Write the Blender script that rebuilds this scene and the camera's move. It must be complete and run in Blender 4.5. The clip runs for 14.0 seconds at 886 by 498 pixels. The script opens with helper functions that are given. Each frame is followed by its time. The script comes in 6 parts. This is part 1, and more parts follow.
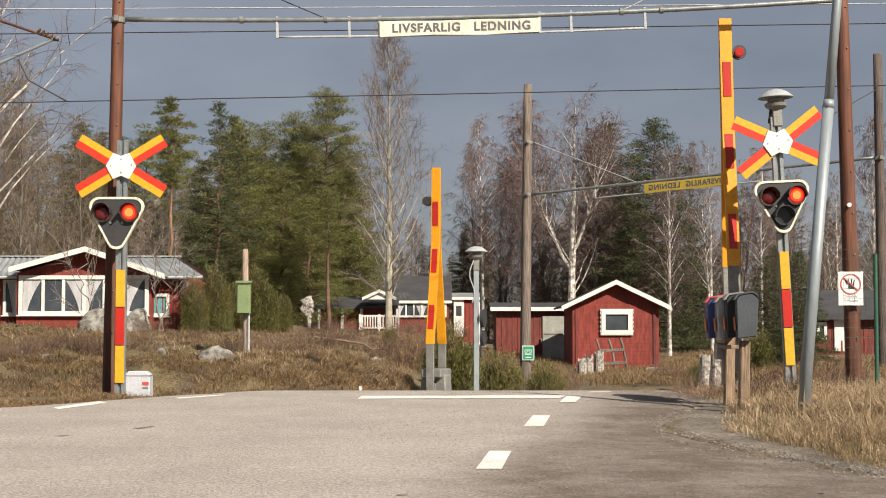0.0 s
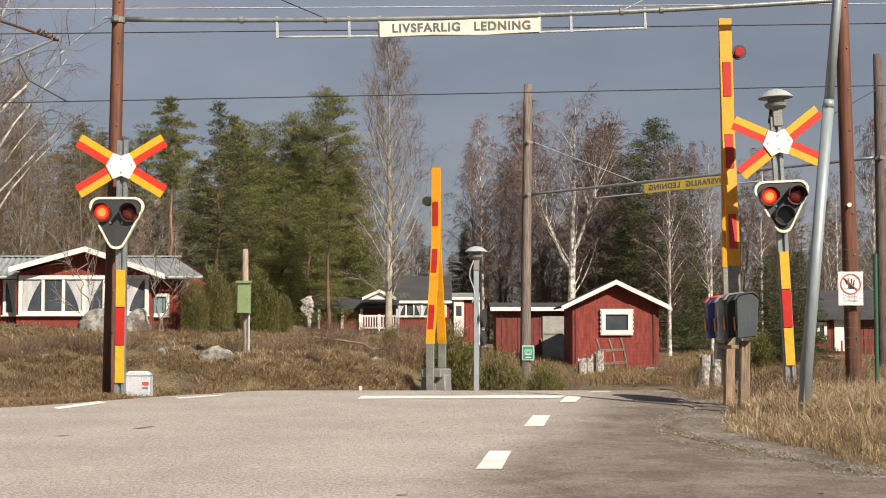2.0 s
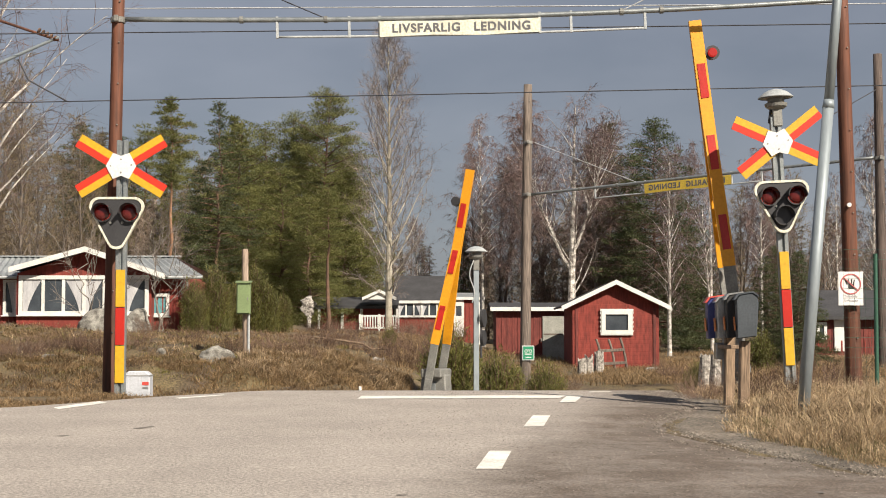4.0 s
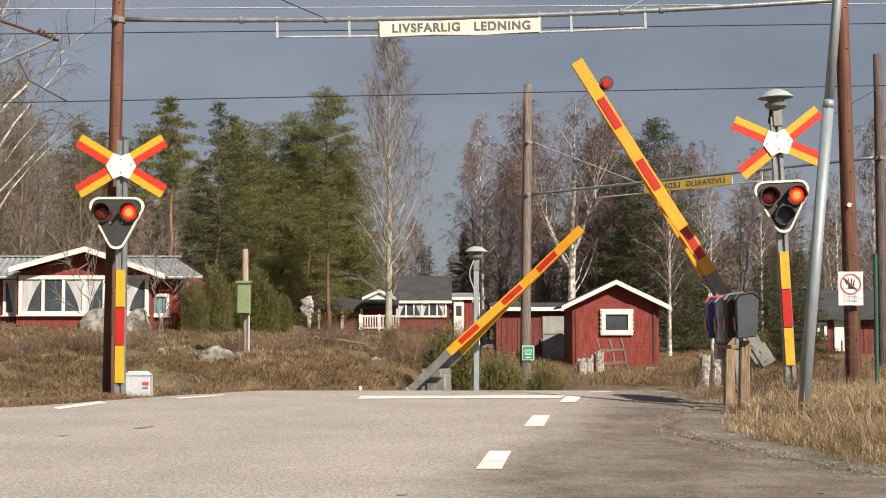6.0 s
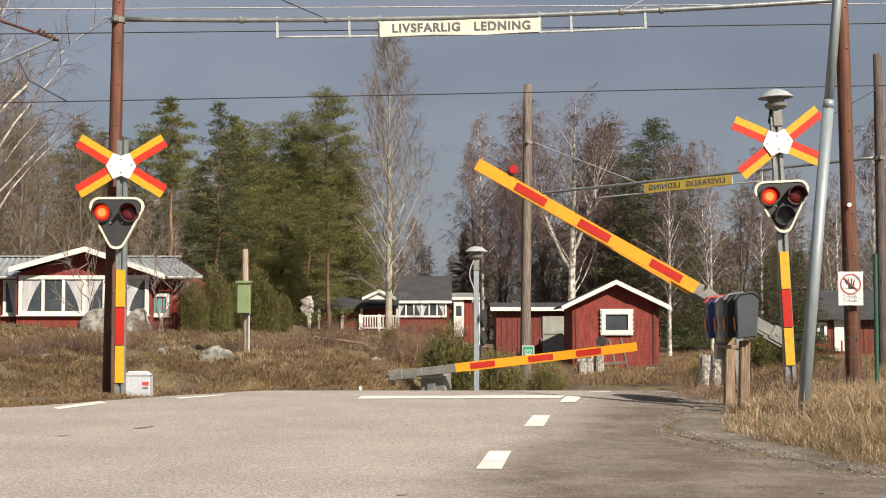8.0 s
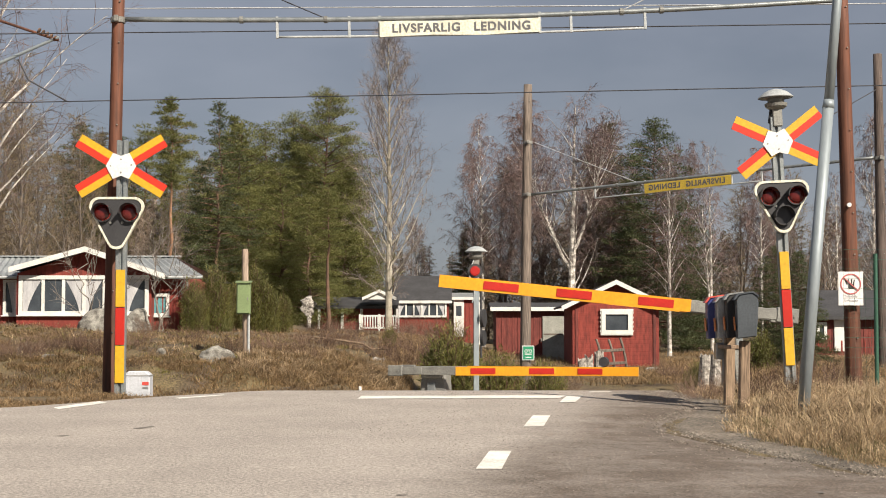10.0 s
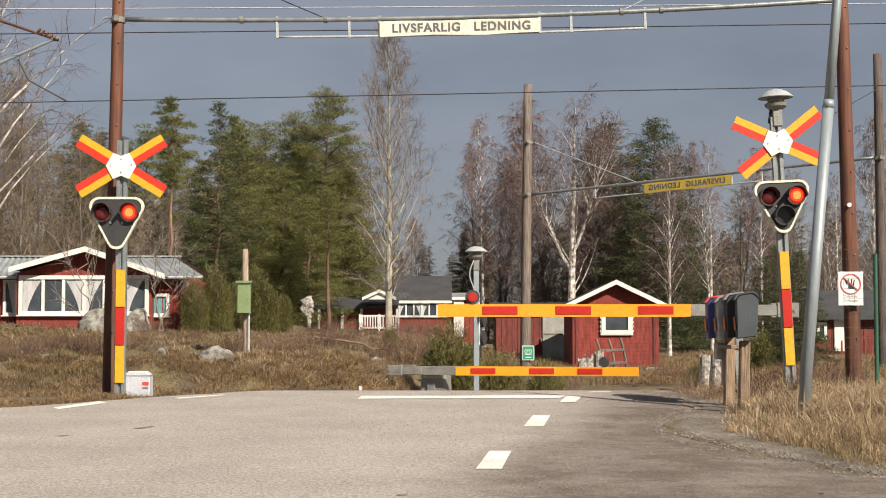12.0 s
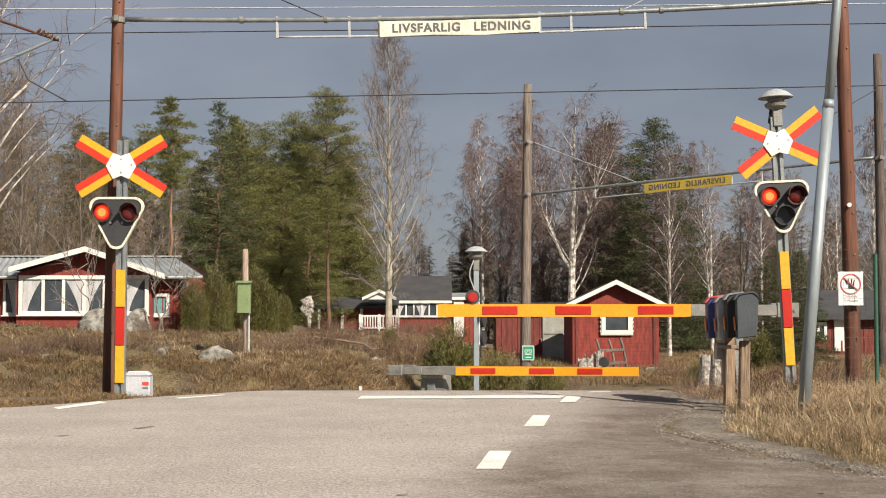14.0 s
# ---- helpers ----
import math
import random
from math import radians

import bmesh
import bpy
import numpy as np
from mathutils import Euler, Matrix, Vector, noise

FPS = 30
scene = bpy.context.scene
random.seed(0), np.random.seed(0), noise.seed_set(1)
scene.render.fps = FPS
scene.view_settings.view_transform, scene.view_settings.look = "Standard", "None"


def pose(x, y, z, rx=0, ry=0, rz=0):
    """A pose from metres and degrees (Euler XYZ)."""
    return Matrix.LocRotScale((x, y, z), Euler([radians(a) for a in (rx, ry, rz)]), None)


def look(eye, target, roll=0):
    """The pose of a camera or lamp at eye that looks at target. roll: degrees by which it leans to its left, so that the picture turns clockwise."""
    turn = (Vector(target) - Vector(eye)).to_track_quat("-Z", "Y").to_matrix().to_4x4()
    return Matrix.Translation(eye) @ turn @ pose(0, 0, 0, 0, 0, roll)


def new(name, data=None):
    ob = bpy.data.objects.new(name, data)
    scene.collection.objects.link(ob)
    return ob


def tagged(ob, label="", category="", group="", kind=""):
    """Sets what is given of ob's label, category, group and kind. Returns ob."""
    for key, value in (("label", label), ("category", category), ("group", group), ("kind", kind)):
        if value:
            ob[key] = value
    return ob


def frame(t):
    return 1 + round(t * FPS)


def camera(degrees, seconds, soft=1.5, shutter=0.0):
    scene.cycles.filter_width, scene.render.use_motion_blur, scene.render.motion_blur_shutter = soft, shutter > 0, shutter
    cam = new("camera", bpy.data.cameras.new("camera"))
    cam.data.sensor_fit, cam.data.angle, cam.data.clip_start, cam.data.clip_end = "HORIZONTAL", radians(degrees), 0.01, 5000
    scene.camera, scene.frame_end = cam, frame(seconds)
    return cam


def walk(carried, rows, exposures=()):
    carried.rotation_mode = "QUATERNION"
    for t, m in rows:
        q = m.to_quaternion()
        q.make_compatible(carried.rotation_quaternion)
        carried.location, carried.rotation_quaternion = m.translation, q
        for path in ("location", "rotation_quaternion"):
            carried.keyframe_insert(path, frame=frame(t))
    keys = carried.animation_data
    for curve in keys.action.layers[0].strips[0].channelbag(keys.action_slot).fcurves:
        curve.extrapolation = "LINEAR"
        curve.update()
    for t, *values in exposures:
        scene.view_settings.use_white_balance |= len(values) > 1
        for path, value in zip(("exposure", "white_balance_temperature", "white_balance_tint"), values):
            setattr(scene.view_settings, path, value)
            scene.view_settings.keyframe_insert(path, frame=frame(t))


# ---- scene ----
# ---- camera ----
cam = camera(31.29, 14.0, soft=1.0)
EYE = (0.0, 0.0, 0.54)
AIM = (0.0, 28.0, 2.13)
walk(cam, [(0.0, look(EYE, AIM)), (14.0, look(EYE, AIM))])

# ---- light ----
scene.view_settings.exposure = 0.85
SUN_ELEV, SUN_SIDE = radians(36), radians(37)      # height, and how far to the right behind the camera
toward_sun = Vector((math.sin(SUN_SIDE) * math.cos(SUN_ELEV), -math.cos(SUN_SIDE) * math.cos(SUN_ELEV), math.sin(SUN_ELEV)))
sun = new("sun", bpy.data.lights.new("sun", "SUN"))
sun.data.energy, sun.data.angle, sun.data.color = 5.0, radians(0.6), (1.0, 0.89, 0.755)
sun.matrix_basis = look(toward_sun * 50, (0, 0, 0))

world = bpy.data.worlds.new("world")
scene.world = world
world.use_nodes = True
wn, wl = world.node_tree.nodes, world.node_tree.links
sky = wn.new("ShaderNodeTexSky")
sky.sky_type, sky.sun_disc = "NISHITA", False
sky.sun_elevation, sky.sun_rotation = SUN_ELEV, math.pi - SUN_SIDE
coord = wn.new("ShaderNodeTexCoord")
stretch = wn.new("ShaderNodeMapping")
stretch.inputs["Scale"].default_value = (1.0, 1.0, 2.2)
stretch.inputs["Location"].default_value = (0.3, 0.1, 0.0)
clouds = wn.new("ShaderNodeTexNoise")
clouds.inputs["Scale"].default_value, clouds.inputs["Detail"].default_value, clouds.inputs["Roughness"].default_value = 4.2, 5.0, 0.5
ramp = wn.new("ShaderNodeValToRGB")
ramp.color_ramp.elements[0].position, ramp.color_ramp.elements[1].position = 0.32, 0.72
ramp.color_ramp.elements[0].color = (0.53, 0.57, 0.70, 1)
ramp.color_ramp.elements[1].color = (0.92, 0.94, 1.08, 1)
cover = wn.new("ShaderNodeMixRGB")
cover.inputs[0].default_value = 0.93
backing = wn.new("ShaderNodeBackground")
backing.inputs["Strength"].default_value = 0.16
wl.new(coord.outputs["Generated"], stretch.inputs["Vector"])
wl.new(stretch.outputs[0], clouds.inputs["Vector"])
wl.new(clouds.outputs["Fac"], ramp.inputs[0])
wl.new(sky.outputs[0], cover.inputs[1])
wl.new(ramp.outputs[0], cover.inputs[2])
wl.new(cover.outputs[0], backing.inputs["Color"])
wl.new(backing.outputs[0], wn["World Output"].inputs["Surface"])


# ---- materials ----
def mat(name, a, b=None, size=0.3, rough=0.7, bump=0.0, metal=0.0, fine=0.25, glow=0.0, spread=0.0, stretch_z=1.0, coat=0.0, grit=12.0):
    """Two colours mixed by large noise, a fine grain over them, bump of both; spread varies piece from piece."""
    m = bpy.data.materials.new(name)
    m.use_nodes = True
    n, k = m.node_tree.nodes, m.node_tree.links
    p = n["Principled BSDF"]
    p.inputs["Roughness"].default_value, p.inputs["Metallic"].default_value = rough, metal
    p.inputs["Coat Weight"].default_value = coat
    b = b or tuple(v * 0.8 for v in a)
    co = n.new("ShaderNodeTexCoord")
    mp = n.new("ShaderNodeMapping")
    mp.inputs["Scale"].default_value = (1, 1, stretch_z)
    k.new(co.outputs["Object"], mp.inputs["Vector"])
    big = n.new("ShaderNodeTexNoise")
    big.inputs["Scale"].default_value, big.inputs["Detail"].default_value = 1.0 / size, 6.0
    small = n.new("ShaderNodeTexNoise")
    small.inputs["Scale"].default_value, small.inputs["Detail"].default_value = grit / size, 4.0
    for t in (big, small):
        k.new(mp.outputs[0], t.inputs["Vector"])
    mix = n.new("ShaderNodeMixRGB")
    mix.inputs[1].default_value, mix.inputs[2].default_value = (*a, 1), (*b, 1)
    cr = n.new("ShaderNodeValToRGB")
    cr.color_ramp.elements[0].position, cr.color_ramp.elements[1].position = 0.35, 0.65
    k.new(big.outputs["Fac"], cr.inputs[0])
    k.new(cr.outputs[0], mix.inputs[0])
    grain = n.new("ShaderNodeMixRGB")
    grain.blend_type = "OVERLAY"
    grain.inputs[0].default_value = fine
    k.new(mix.outputs[0], grain.inputs[1])
    sharp = n.new("ShaderNodeMapRange")
    sharp.inputs["From Min"].default_value, sharp.inputs["From Max"].default_value = 0.28, 0.72
    k.new(small.outputs["Fac"], sharp.inputs["Value"])
    k.new(sharp.outputs[0], grain.inputs[2])
    last = grain.outputs[0]
    if spread:
        info = n.new("ShaderNodeNewGeometry")
        hsv = n.new("ShaderNodeHueSaturation")
        mr = n.new("ShaderNodeMapRange")
        mr.inputs["To Min"].default_value, mr.inputs["To Max"].default_value = 1 - spread, 1 + spread
        k.new(info.outputs["Random Per Island"], mr.inputs["Value"])
        k.new(mr.outputs[0], hsv.inputs["Value"])
        k.new(last, hsv.inputs["Color"])
        last = hsv.outputs[0]
    k.new(last, p.inputs["Base Color"])
    if glow:
        p.inputs["Emission Color"].default_value = (*a, 1)
        for link in list(p.inputs["Base Color"].links):
            k.remove(link)
        p.inputs["Base Color"].default_value = (0.12, 0.01, 0.008, 1)
        p.inputs["Emission Strength"].default_value = glow
    if bump:
        bp = n.new("ShaderNodeBump")
        bp.inputs["Strength"].default_value, bp.inputs["Distance"].default_value = bump, 0.02
        k.new(small.outputs["Fac"], bp.inputs["Height"])
        k.new(bp.outputs[0], p.inputs["Normal"])
    return m


M = {}
M["asphalt"] = mat("asphalt", (0.330, 0.298, 0.264), (0.277, 0.250, 0.221), 0.9, 0.85, 0.6, fine=0.42, grit=48.0)


def old_shoulder(m, dark):
    """Right of the edge line the surface is older, darker and browner, with a ragged border."""
    n, k = m.node_tree.nodes, m.node_tree.links
    p = n["Principled BSDF"]
    was = p.inputs["Base Color"].links[0].from_socket
    co, sep = n.new("ShaderNodeTexCoord"), n.new("ShaderNodeSeparateXYZ")
    k.new(co.outputs["Object"], sep.inputs[0])
    tilt = n.new("ShaderNodeMath")
    tilt.operation = "MULTIPLY_ADD"
    tilt.inputs[1].default_value = -0.204
    k.new(sep.outputs["Y"], tilt.inputs[0])
    k.new(sep.outputs["X"], tilt.inputs[2])
    ragged = n.new("ShaderNodeTexNoise")
    ragged.inputs["Scale"].default_value, ragged.inputs["Detail"].default_value, ragged.inputs["Roughness"].default_value = 1.6, 10.0, 0.68
    k.new(co.outputs["Object"], ragged.inputs["Vector"])
    add = n.new("ShaderNodeMath")
    add.operation = "MULTIPLY_ADD"
    add.inputs[1].default_value = 1.1
    k.new(ragged.outputs["Fac"], add.inputs[0])
    k.new(tilt.outputs[0], add.inputs[2])
    mr = n.new("ShaderNodeMapRange")
    mr.inputs["From Min"].default_value, mr.inputs["From Max"].default_value = -1.35, -0.60
    k.new(add.outputs[0], mr.inputs["Value"])
    sand = n.new("ShaderNodeTexNoise")
    sand.inputs["Scale"].default_value, sand.inputs["Detail"].default_value, sand.inputs["Roughness"].default_value = 1.5, 10.0, 0.78
    k.new(co.outputs["Object"], sand.inputs["Vector"])
    worn = n.new("ShaderNodeMapRange")
    worn.inputs["From Min"].default_value, worn.inputs["From Max"].default_value = 0.40, 0.56
    worn.inputs["To Min"].default_value, worn.inputs["To Max"].default_value = 0.62, 1.0
    k.new(sand.outputs["Fac"], worn.inputs["Value"])
    share = n.new("ShaderNodeMath")
    share.operation = "MULTIPLY"
    k.new(mr.outputs[0], share.inputs[0])
    k.new(worn.outputs[0], share.inputs[1])
    mix = n.new("ShaderNodeMixRGB")
    mix.blend_type = "MULTIPLY"
    mix.inputs[2].default_value = (*dark, 1)
    k.new(share.outputs[0], mix.inputs[0])
    k.new(was, mix.inputs[1])
    k.new(mix.outputs[0], p.inputs["Base Color"])


old_shoulder(M["asphalt"], (0.335, 0.290, 0.255))
M["gravel"] = mat("gravel", (0.185, 0.158, 0.126), (0.092, 0.079, 0.064), 0.35, 0.95, 0.9, fine=0.7, grit=16.0)
M["stones"] = mat("stones", (0.24, 0.21, 0.175), (0.14, 0.122, 0.10), 0.3, 0.9, fine=0.3, spread=0.5)
M["marking"] = mat("marking", (0.75, 0.73, 0.68), (0.55, 0.53, 0.48), 0.25, 0.7, 0.3)
M["earth"] = mat("earth", (0.135, 0.104, 0.050), (0.075, 0.052, 0.032), 0.7, 0.95, 0.9, fine=0.7, grit=20.0)
M["grass_dry"] = mat("grass_dry", (0.33, 0.228, 0.120), (0.175, 0.118, 0.062), 0.5, 0.8, fine=0.3, spread=0.45)
M["straw"] = mat("straw", (0.38, 0.29, 0.17), (0.28, 0.21, 0.12), 0.4, 0.8, spread=0.3)
M["grass_green"] = mat("grass_green", (0.105, 0.115, 0.036), (0.15, 0.130, 0.055), 0.6, 0.8, fine=0.3, spread=0.4)
M["grass_pale"] = mat("grass_pale", (0.50, 0.385, 0.245), (0.27, 0.195, 0.115), 0.35, 0.8, fine=0.3, spread=0.45)
M["moss"] = mat("moss", (0.175, 0.168, 0.042), (0.235, 0.190, 0.075), 0.5, 0.9, fine=0.3, spread=0.35)
M["heather"] = mat("heather", (0.085, 0.055, 0.040), (0.13, 0.085, 0.056), 0.5, 0.9, spread=0.4)
M["pole_wood"] = mat("pole_wood", (0.115, 0.039, 0.019), (0.062, 0.024, 0.013), 0.5, 0.75, 0.4, stretch_z=0.08, fine=0.5)
M["grey_wood"] = mat("grey_wood", (0.155, 0.125, 0.102), (0.098, 0.078, 0.064), 0.3, 0.85, 0.4, stretch_z=0.08, fine=0.5)
M["stake_wood"] = mat("stake_wood", (0.34, 0.265, 0.205), (0.20, 0.15, 0.115), 0.25, 0.85, 0.4, stretch_z=0.1, fine=0.5)
M["dark_wood"] = mat("dark_wood", (0.085, 0.064, 0.054), (0.055, 0.042, 0.036), 0.3, 0.85, 0.4, stretch_z=0.08, fine=0.5)
M["board_wood"] = mat("board_wood", (0.24, 0.17, 0.11), (0.15, 0.105, 0.07), 0.2, 0.85, 0.4, stretch_z=0.1, fine=0.5)
M["galvanised"] = mat("galvanised", (0.27, 0.29, 0.29), (0.19, 0.21, 0.215), 0.12, 0.45, 0.1, metal=0.55)
M["grey_steel"] = mat("grey_steel", (0.22, 0.22, 0.20), (0.15, 0.15, 0.14), 0.2, 0.6, 0.15, metal=0.3)
M["pale_paint"] = mat("pale_paint", (0.37, 0.385, 0.385), (0.29, 0.315, 0.32), 0.2, 0.5, 0.1)
M["yellow"] = mat("yellow", (0.63, 0.275, 0.008), (0.58, 0.250, 0.008), 0.4, 0.45, fine=0.12)
M["sign_yellow"] = mat("sign_yellow", (0.50, 0.305, 0.014), (0.46, 0.275, 0.013), 0.4, 0.45, fine=0.12)
M["reflector_red"] = mat("reflector_red", (0.40, 0.018, 0.010), (0.34, 0.016, 0.010), 0.1, 0.35, 0.1, fine=0.2)
M["sign_red"] = mat("sign_red", (0.56, 0.030, 0.012), (0.51, 0.027, 0.012), 0.3, 0.4, fine=0.12)
M["faded_red"] = mat("faded_red", (0.42, 0.10, 0.10), (0.36, 0.085, 0.085), 0.1, 0.5, fine=0.12)
M["faded_print"] = mat("faded_print", (0.25, 0.25, 0.26), (0.20, 0.20, 0.21), 0.05, 0.6)
M["sign_white"] = mat("sign_white", (0.62, 0.62, 0.61), (0.55, 0.55, 0.54), 0.3, 0.45, fine=0.15)
M["sign_aged"] = mat("sign_aged", (0.58, 0.575, 0.48), (0.50, 0.49, 0.39), 0.25, 0.5, 0.1, fine=0.3)
M["aged_yellow"] = mat("aged_yellow", (0.50, 0.36, 0.045), (0.42, 0.30, 0.04), 0.25, 0.55, fine=0.2)
M["board_black"] = mat("board_black", (0.030, 0.030, 0.032), (0.022, 0.022, 0.024), 0.2, 0.6, fine=0.2)
M["letter"] = mat("letter", (0.10, 0.10, 0.105), (0.07, 0.07, 0.075), 0.1, 0.6)
M["lens_dark"] = mat("lens_dark", (0.10, 0.012, 0.010), (0.07, 0.008, 0.008), 0.05, 0.25, fine=0.1)
M["lens_black"] = mat("lens_black", (0.02, 0.02, 0.022), None, 0.05, 0.3, fine=0.1)
M["lens_rim"] = mat("lens_rim", (0.9, 0.020, 0.008), (0.9, 0.020, 0.008), 0.1, 0.4, fine=0.0, glow=0.45)
M["lens_lit"] = mat("lens_lit", (1.0, 0.075, 0.018), (1.0, 0.075, 0.018), 0.1, 0.4, fine=0.0, glow=0.75)
M["lens_core"] = mat("lens_core", (1.0, 0.25, 0.055), (1.0, 0.25, 0.055), 0.1, 0.4, fine=0.0, glow=1.0)
M["boom_lamp"] = mat("boom_lamp", (0.8, 0.035, 0.028), (0.7, 0.03, 0.02), 0.05, 0.25, fine=0.1, glow=0.30)
M["concrete"] = mat("concrete", (0.30, 0.30, 0.28), (0.22, 0.22, 0.20), 0.3, 0.9, 0.4, fine=0.4)
M["falu"] = mat("falu", (0.195, 0.034, 0.024), (0.145, 0.027, 0.020), 0.8, 0.9, 0.3, stretch_z=0.2, fine=0.35)
M["falu_old"] = mat("falu_old", (0.145, 0.032, 0.025), (0.095, 0.025, 0.020), 0.8, 0.9, 0.3, stretch_z=0.2, fine=0.4)
M["white_paint"] = mat("white_paint", (0.60, 0.60, 0.57), (0.52, 0.52, 0.49), 0.5, 0.55, 0.1, fine=0.2)
M["roof_metal"] = mat("roof_metal", (0.30, 0.32, 0.32), (0.22, 0.235, 0.24), 0.8, 0.5, 0.1, metal=0.2, fine=0.3)
M["roof_dark"] = mat("roof_dark", (0.045, 0.045, 0.048), (0.03, 0.03, 0.032), 0.6, 0.8, 0.3, fine=0.4)
M["pane"] = mat("pane", (0.055, 0.065, 0.075), (0.035, 0.042, 0.05), 0.4, 0.08, fine=0.1)
M["curtain"] = mat("curtain", (0.74, 0.74, 0.75), (0.56, 0.56, 0.58), 0.15, 0.8, stretch_z=0.1, fine=0.3)
M["teal"] = mat("teal", (0.10, 0.30, 0.32), (0.07, 0.22, 0.25), 0.2, 0.6)
M["door_grey"] = mat("door_grey", (0.29, 0.29, 0.255), (0.20, 0.205, 0.18), 0.4, 0.7, 0.1, fine=0.3)
M["bark_birch"] = mat("bark_birch", (0.56, 0.53, 0.48), (0.11, 0.095, 0.082), 0.22, 0.85, 0.3, fine=0.5, grit=5.0)
M["bark_aspen"] = mat("bark_aspen", (0.37, 0.345, 0.28), (0.24, 0.215, 0.165), 0.4, 0.85, 0.3, fine=0.4)
M["bark_dim"] = mat("bark_dim", (0.150, 0.125, 0.105), (0.090, 0.074, 0.062), 0.3, 0.9, 0.3, fine=0.4)
M["bark_grey"] = mat("bark_grey", (0.24, 0.215, 0.19), (0.12, 0.10, 0.085), 0.15, 0.9, 0.3, fine=0.4)
M["bark_stump"] = mat("bark_stump", (0.40, 0.375, 0.335), (0.085, 0.075, 0.065), 0.09, 0.9, 0.4, fine=0.5, grit=6.0)
M["twig_thicket"] = mat("twig_thicket", (0.200, 0.152, 0.115), (0.140, 0.105, 0.082), 0.6, 0.85, spread=0.35)
M["twig_birch"] = mat("twig_birch", (0.150, 0.100, 0.088), (0.100, 0.068, 0.062), 0.6, 0.8, spread=0.35)
M["twig_aspen"] = mat("twig_aspen", (0.215, 0.172, 0.145), (0.155, 0.125, 0.108), 0.6, 0.8, spread=0.35)
M["twig_bud"] = mat("twig_bud", (0.150, 0.112, 0.062), (0.105, 0.080, 0.048), 0.6, 0.8, spread=0.35)
M["bark_pine"] = mat("bark_pine", (0.135, 0.075, 0.047), (0.075, 0.048, 0.034), 0.5, 0.9, 0.4, fine=0.5)
M["bark_red"] = mat("bark_red", (0.27, 0.150, 0.085), (0.17, 0.095, 0.058), 0.4, 0.9, 0.4, fine=0.5)
M["needle_pine"] = mat("needle_pine", (0.175, 0.172, 0.050), (0.105, 0.114, 0.036), 1.4, 0.7, fine=0.2, spread=0.22)
M["needle_spruce"] = mat("needle_spruce", (0.085, 0.100, 0.038), (0.050, 0.064, 0.026), 1.2, 0.7, fine=0.3, spread=0.4)
M["needle_brown"] = mat("needle_brown", (0.105, 0.085, 0.048), (0.062, 0.055, 0.030), 1.2, 0.8, fine=0.3, spread=0.4)
M["needle_juniper"] = mat("needle_juniper", (0.155, 0.148, 0.038), (0.090, 0.096, 0.026), 0.8, 0.7, fine=0.3, spread=0.4)
M["shrub_twig"] = mat("shrub_twig", (0.14, 0.085, 0.055), (0.09, 0.055, 0.038), 0.4, 0.8, spread=0.35)
M["rock"] = mat("rock", (0.30, 0.29, 0.255), (0.085, 0.078, 0.066), 0.16, 0.9, 0.8, fine=0.6)
M["cabinet_green"] = mat("cabinet_green", (0.17, 0.23, 0.105), (0.145, 0.195, 0.09), 0.3, 0.5, fine=0.2)
M["box_white"] = mat("box_white", (0.43, 0.45, 0.485), (0.37, 0.39, 0.42), 0.2, 0.5, fine=0.2)
M["mail_dark"] = mat("mail_dark", (0.055, 0.065, 0.075), (0.042, 0.05, 0.058), 0.2, 0.5, fine=0.2)
M["mail_blue"] = mat("mail_blue", (0.035, 0.045, 0.17), (0.028, 0.035, 0.12), 0.2, 0.45, fine=0.2)
M["mail_red"] = mat("mail_red", (0.50, 0.07, 0.05), (0.40, 0.05, 0.04), 0.2, 0.45, fine=0.2)
M["mail_steel"] = mat("mail_steel", (0.45, 0.45, 0.44), (0.32, 0.32, 0.31), 0.1, 0.35, metal=0.7)
M["mail_orange"] = mat("mail_orange", (0.55, 0.17, 0.04), None, 0.2, 0.5)
M["fence_green"] = mat("fence_green", (0.025, 0.085, 0.055), (0.018, 0.065, 0.042), 0.2, 0.5)
M["zinc"] = mat("zinc", (0.265, 0.305, 0.325), (0.205, 0.238, 0.257), 0.4, 0.5, 0.05, metal=0.25, fine=0.12, stretch_z=0.25)
M["wire"] = mat("wire", (0.05, 0.05, 0.055), (0.035, 0.035, 0.04), 0.4, 0.6)
M["wire_pale"] = mat("wire_pale", (0.45, 0.46, 0.46), (0.36, 0.37, 0.38), 0.4, 0.5)
M["green_sign"] = mat("green_sign", (0.01, 0.22, 0.11), (0.008, 0.18, 0.09), 0.2, 0.5)
M["tar"] = mat("tar", (0.17, 0.153, 0.134), (0.13, 0.118, 0.104), 0.1, 0.8, fine=0.3)
M["black"] = mat("black", (0.02, 0.02, 0.02), None, 0.2, 0.6)
M["rubber"] = mat("rubber", (0.015, 0.015, 0.016), None, 0.2, 0.8)


def leafy(key, share=0.42):
    """Thin leaves and needles let part of the light through."""
    n, k = M[key].node_tree.nodes, M[key].node_tree.links
    p = n["Principled BSDF"]
    thin, both = n.new("ShaderNodeBsdfTranslucent"), n.new("ShaderNodeMixShader")
    both.inputs[0].default_value = share
    k.new(p.inputs["Base Color"].links[0].from_socket, thin.inputs["Color"])
    k.new(p.outputs[0], both.inputs[1])
    k.new(thin.outputs[0], both.inputs[2])
    k.new(both.outputs[0], n["Material Output"].inputs["Surface"])


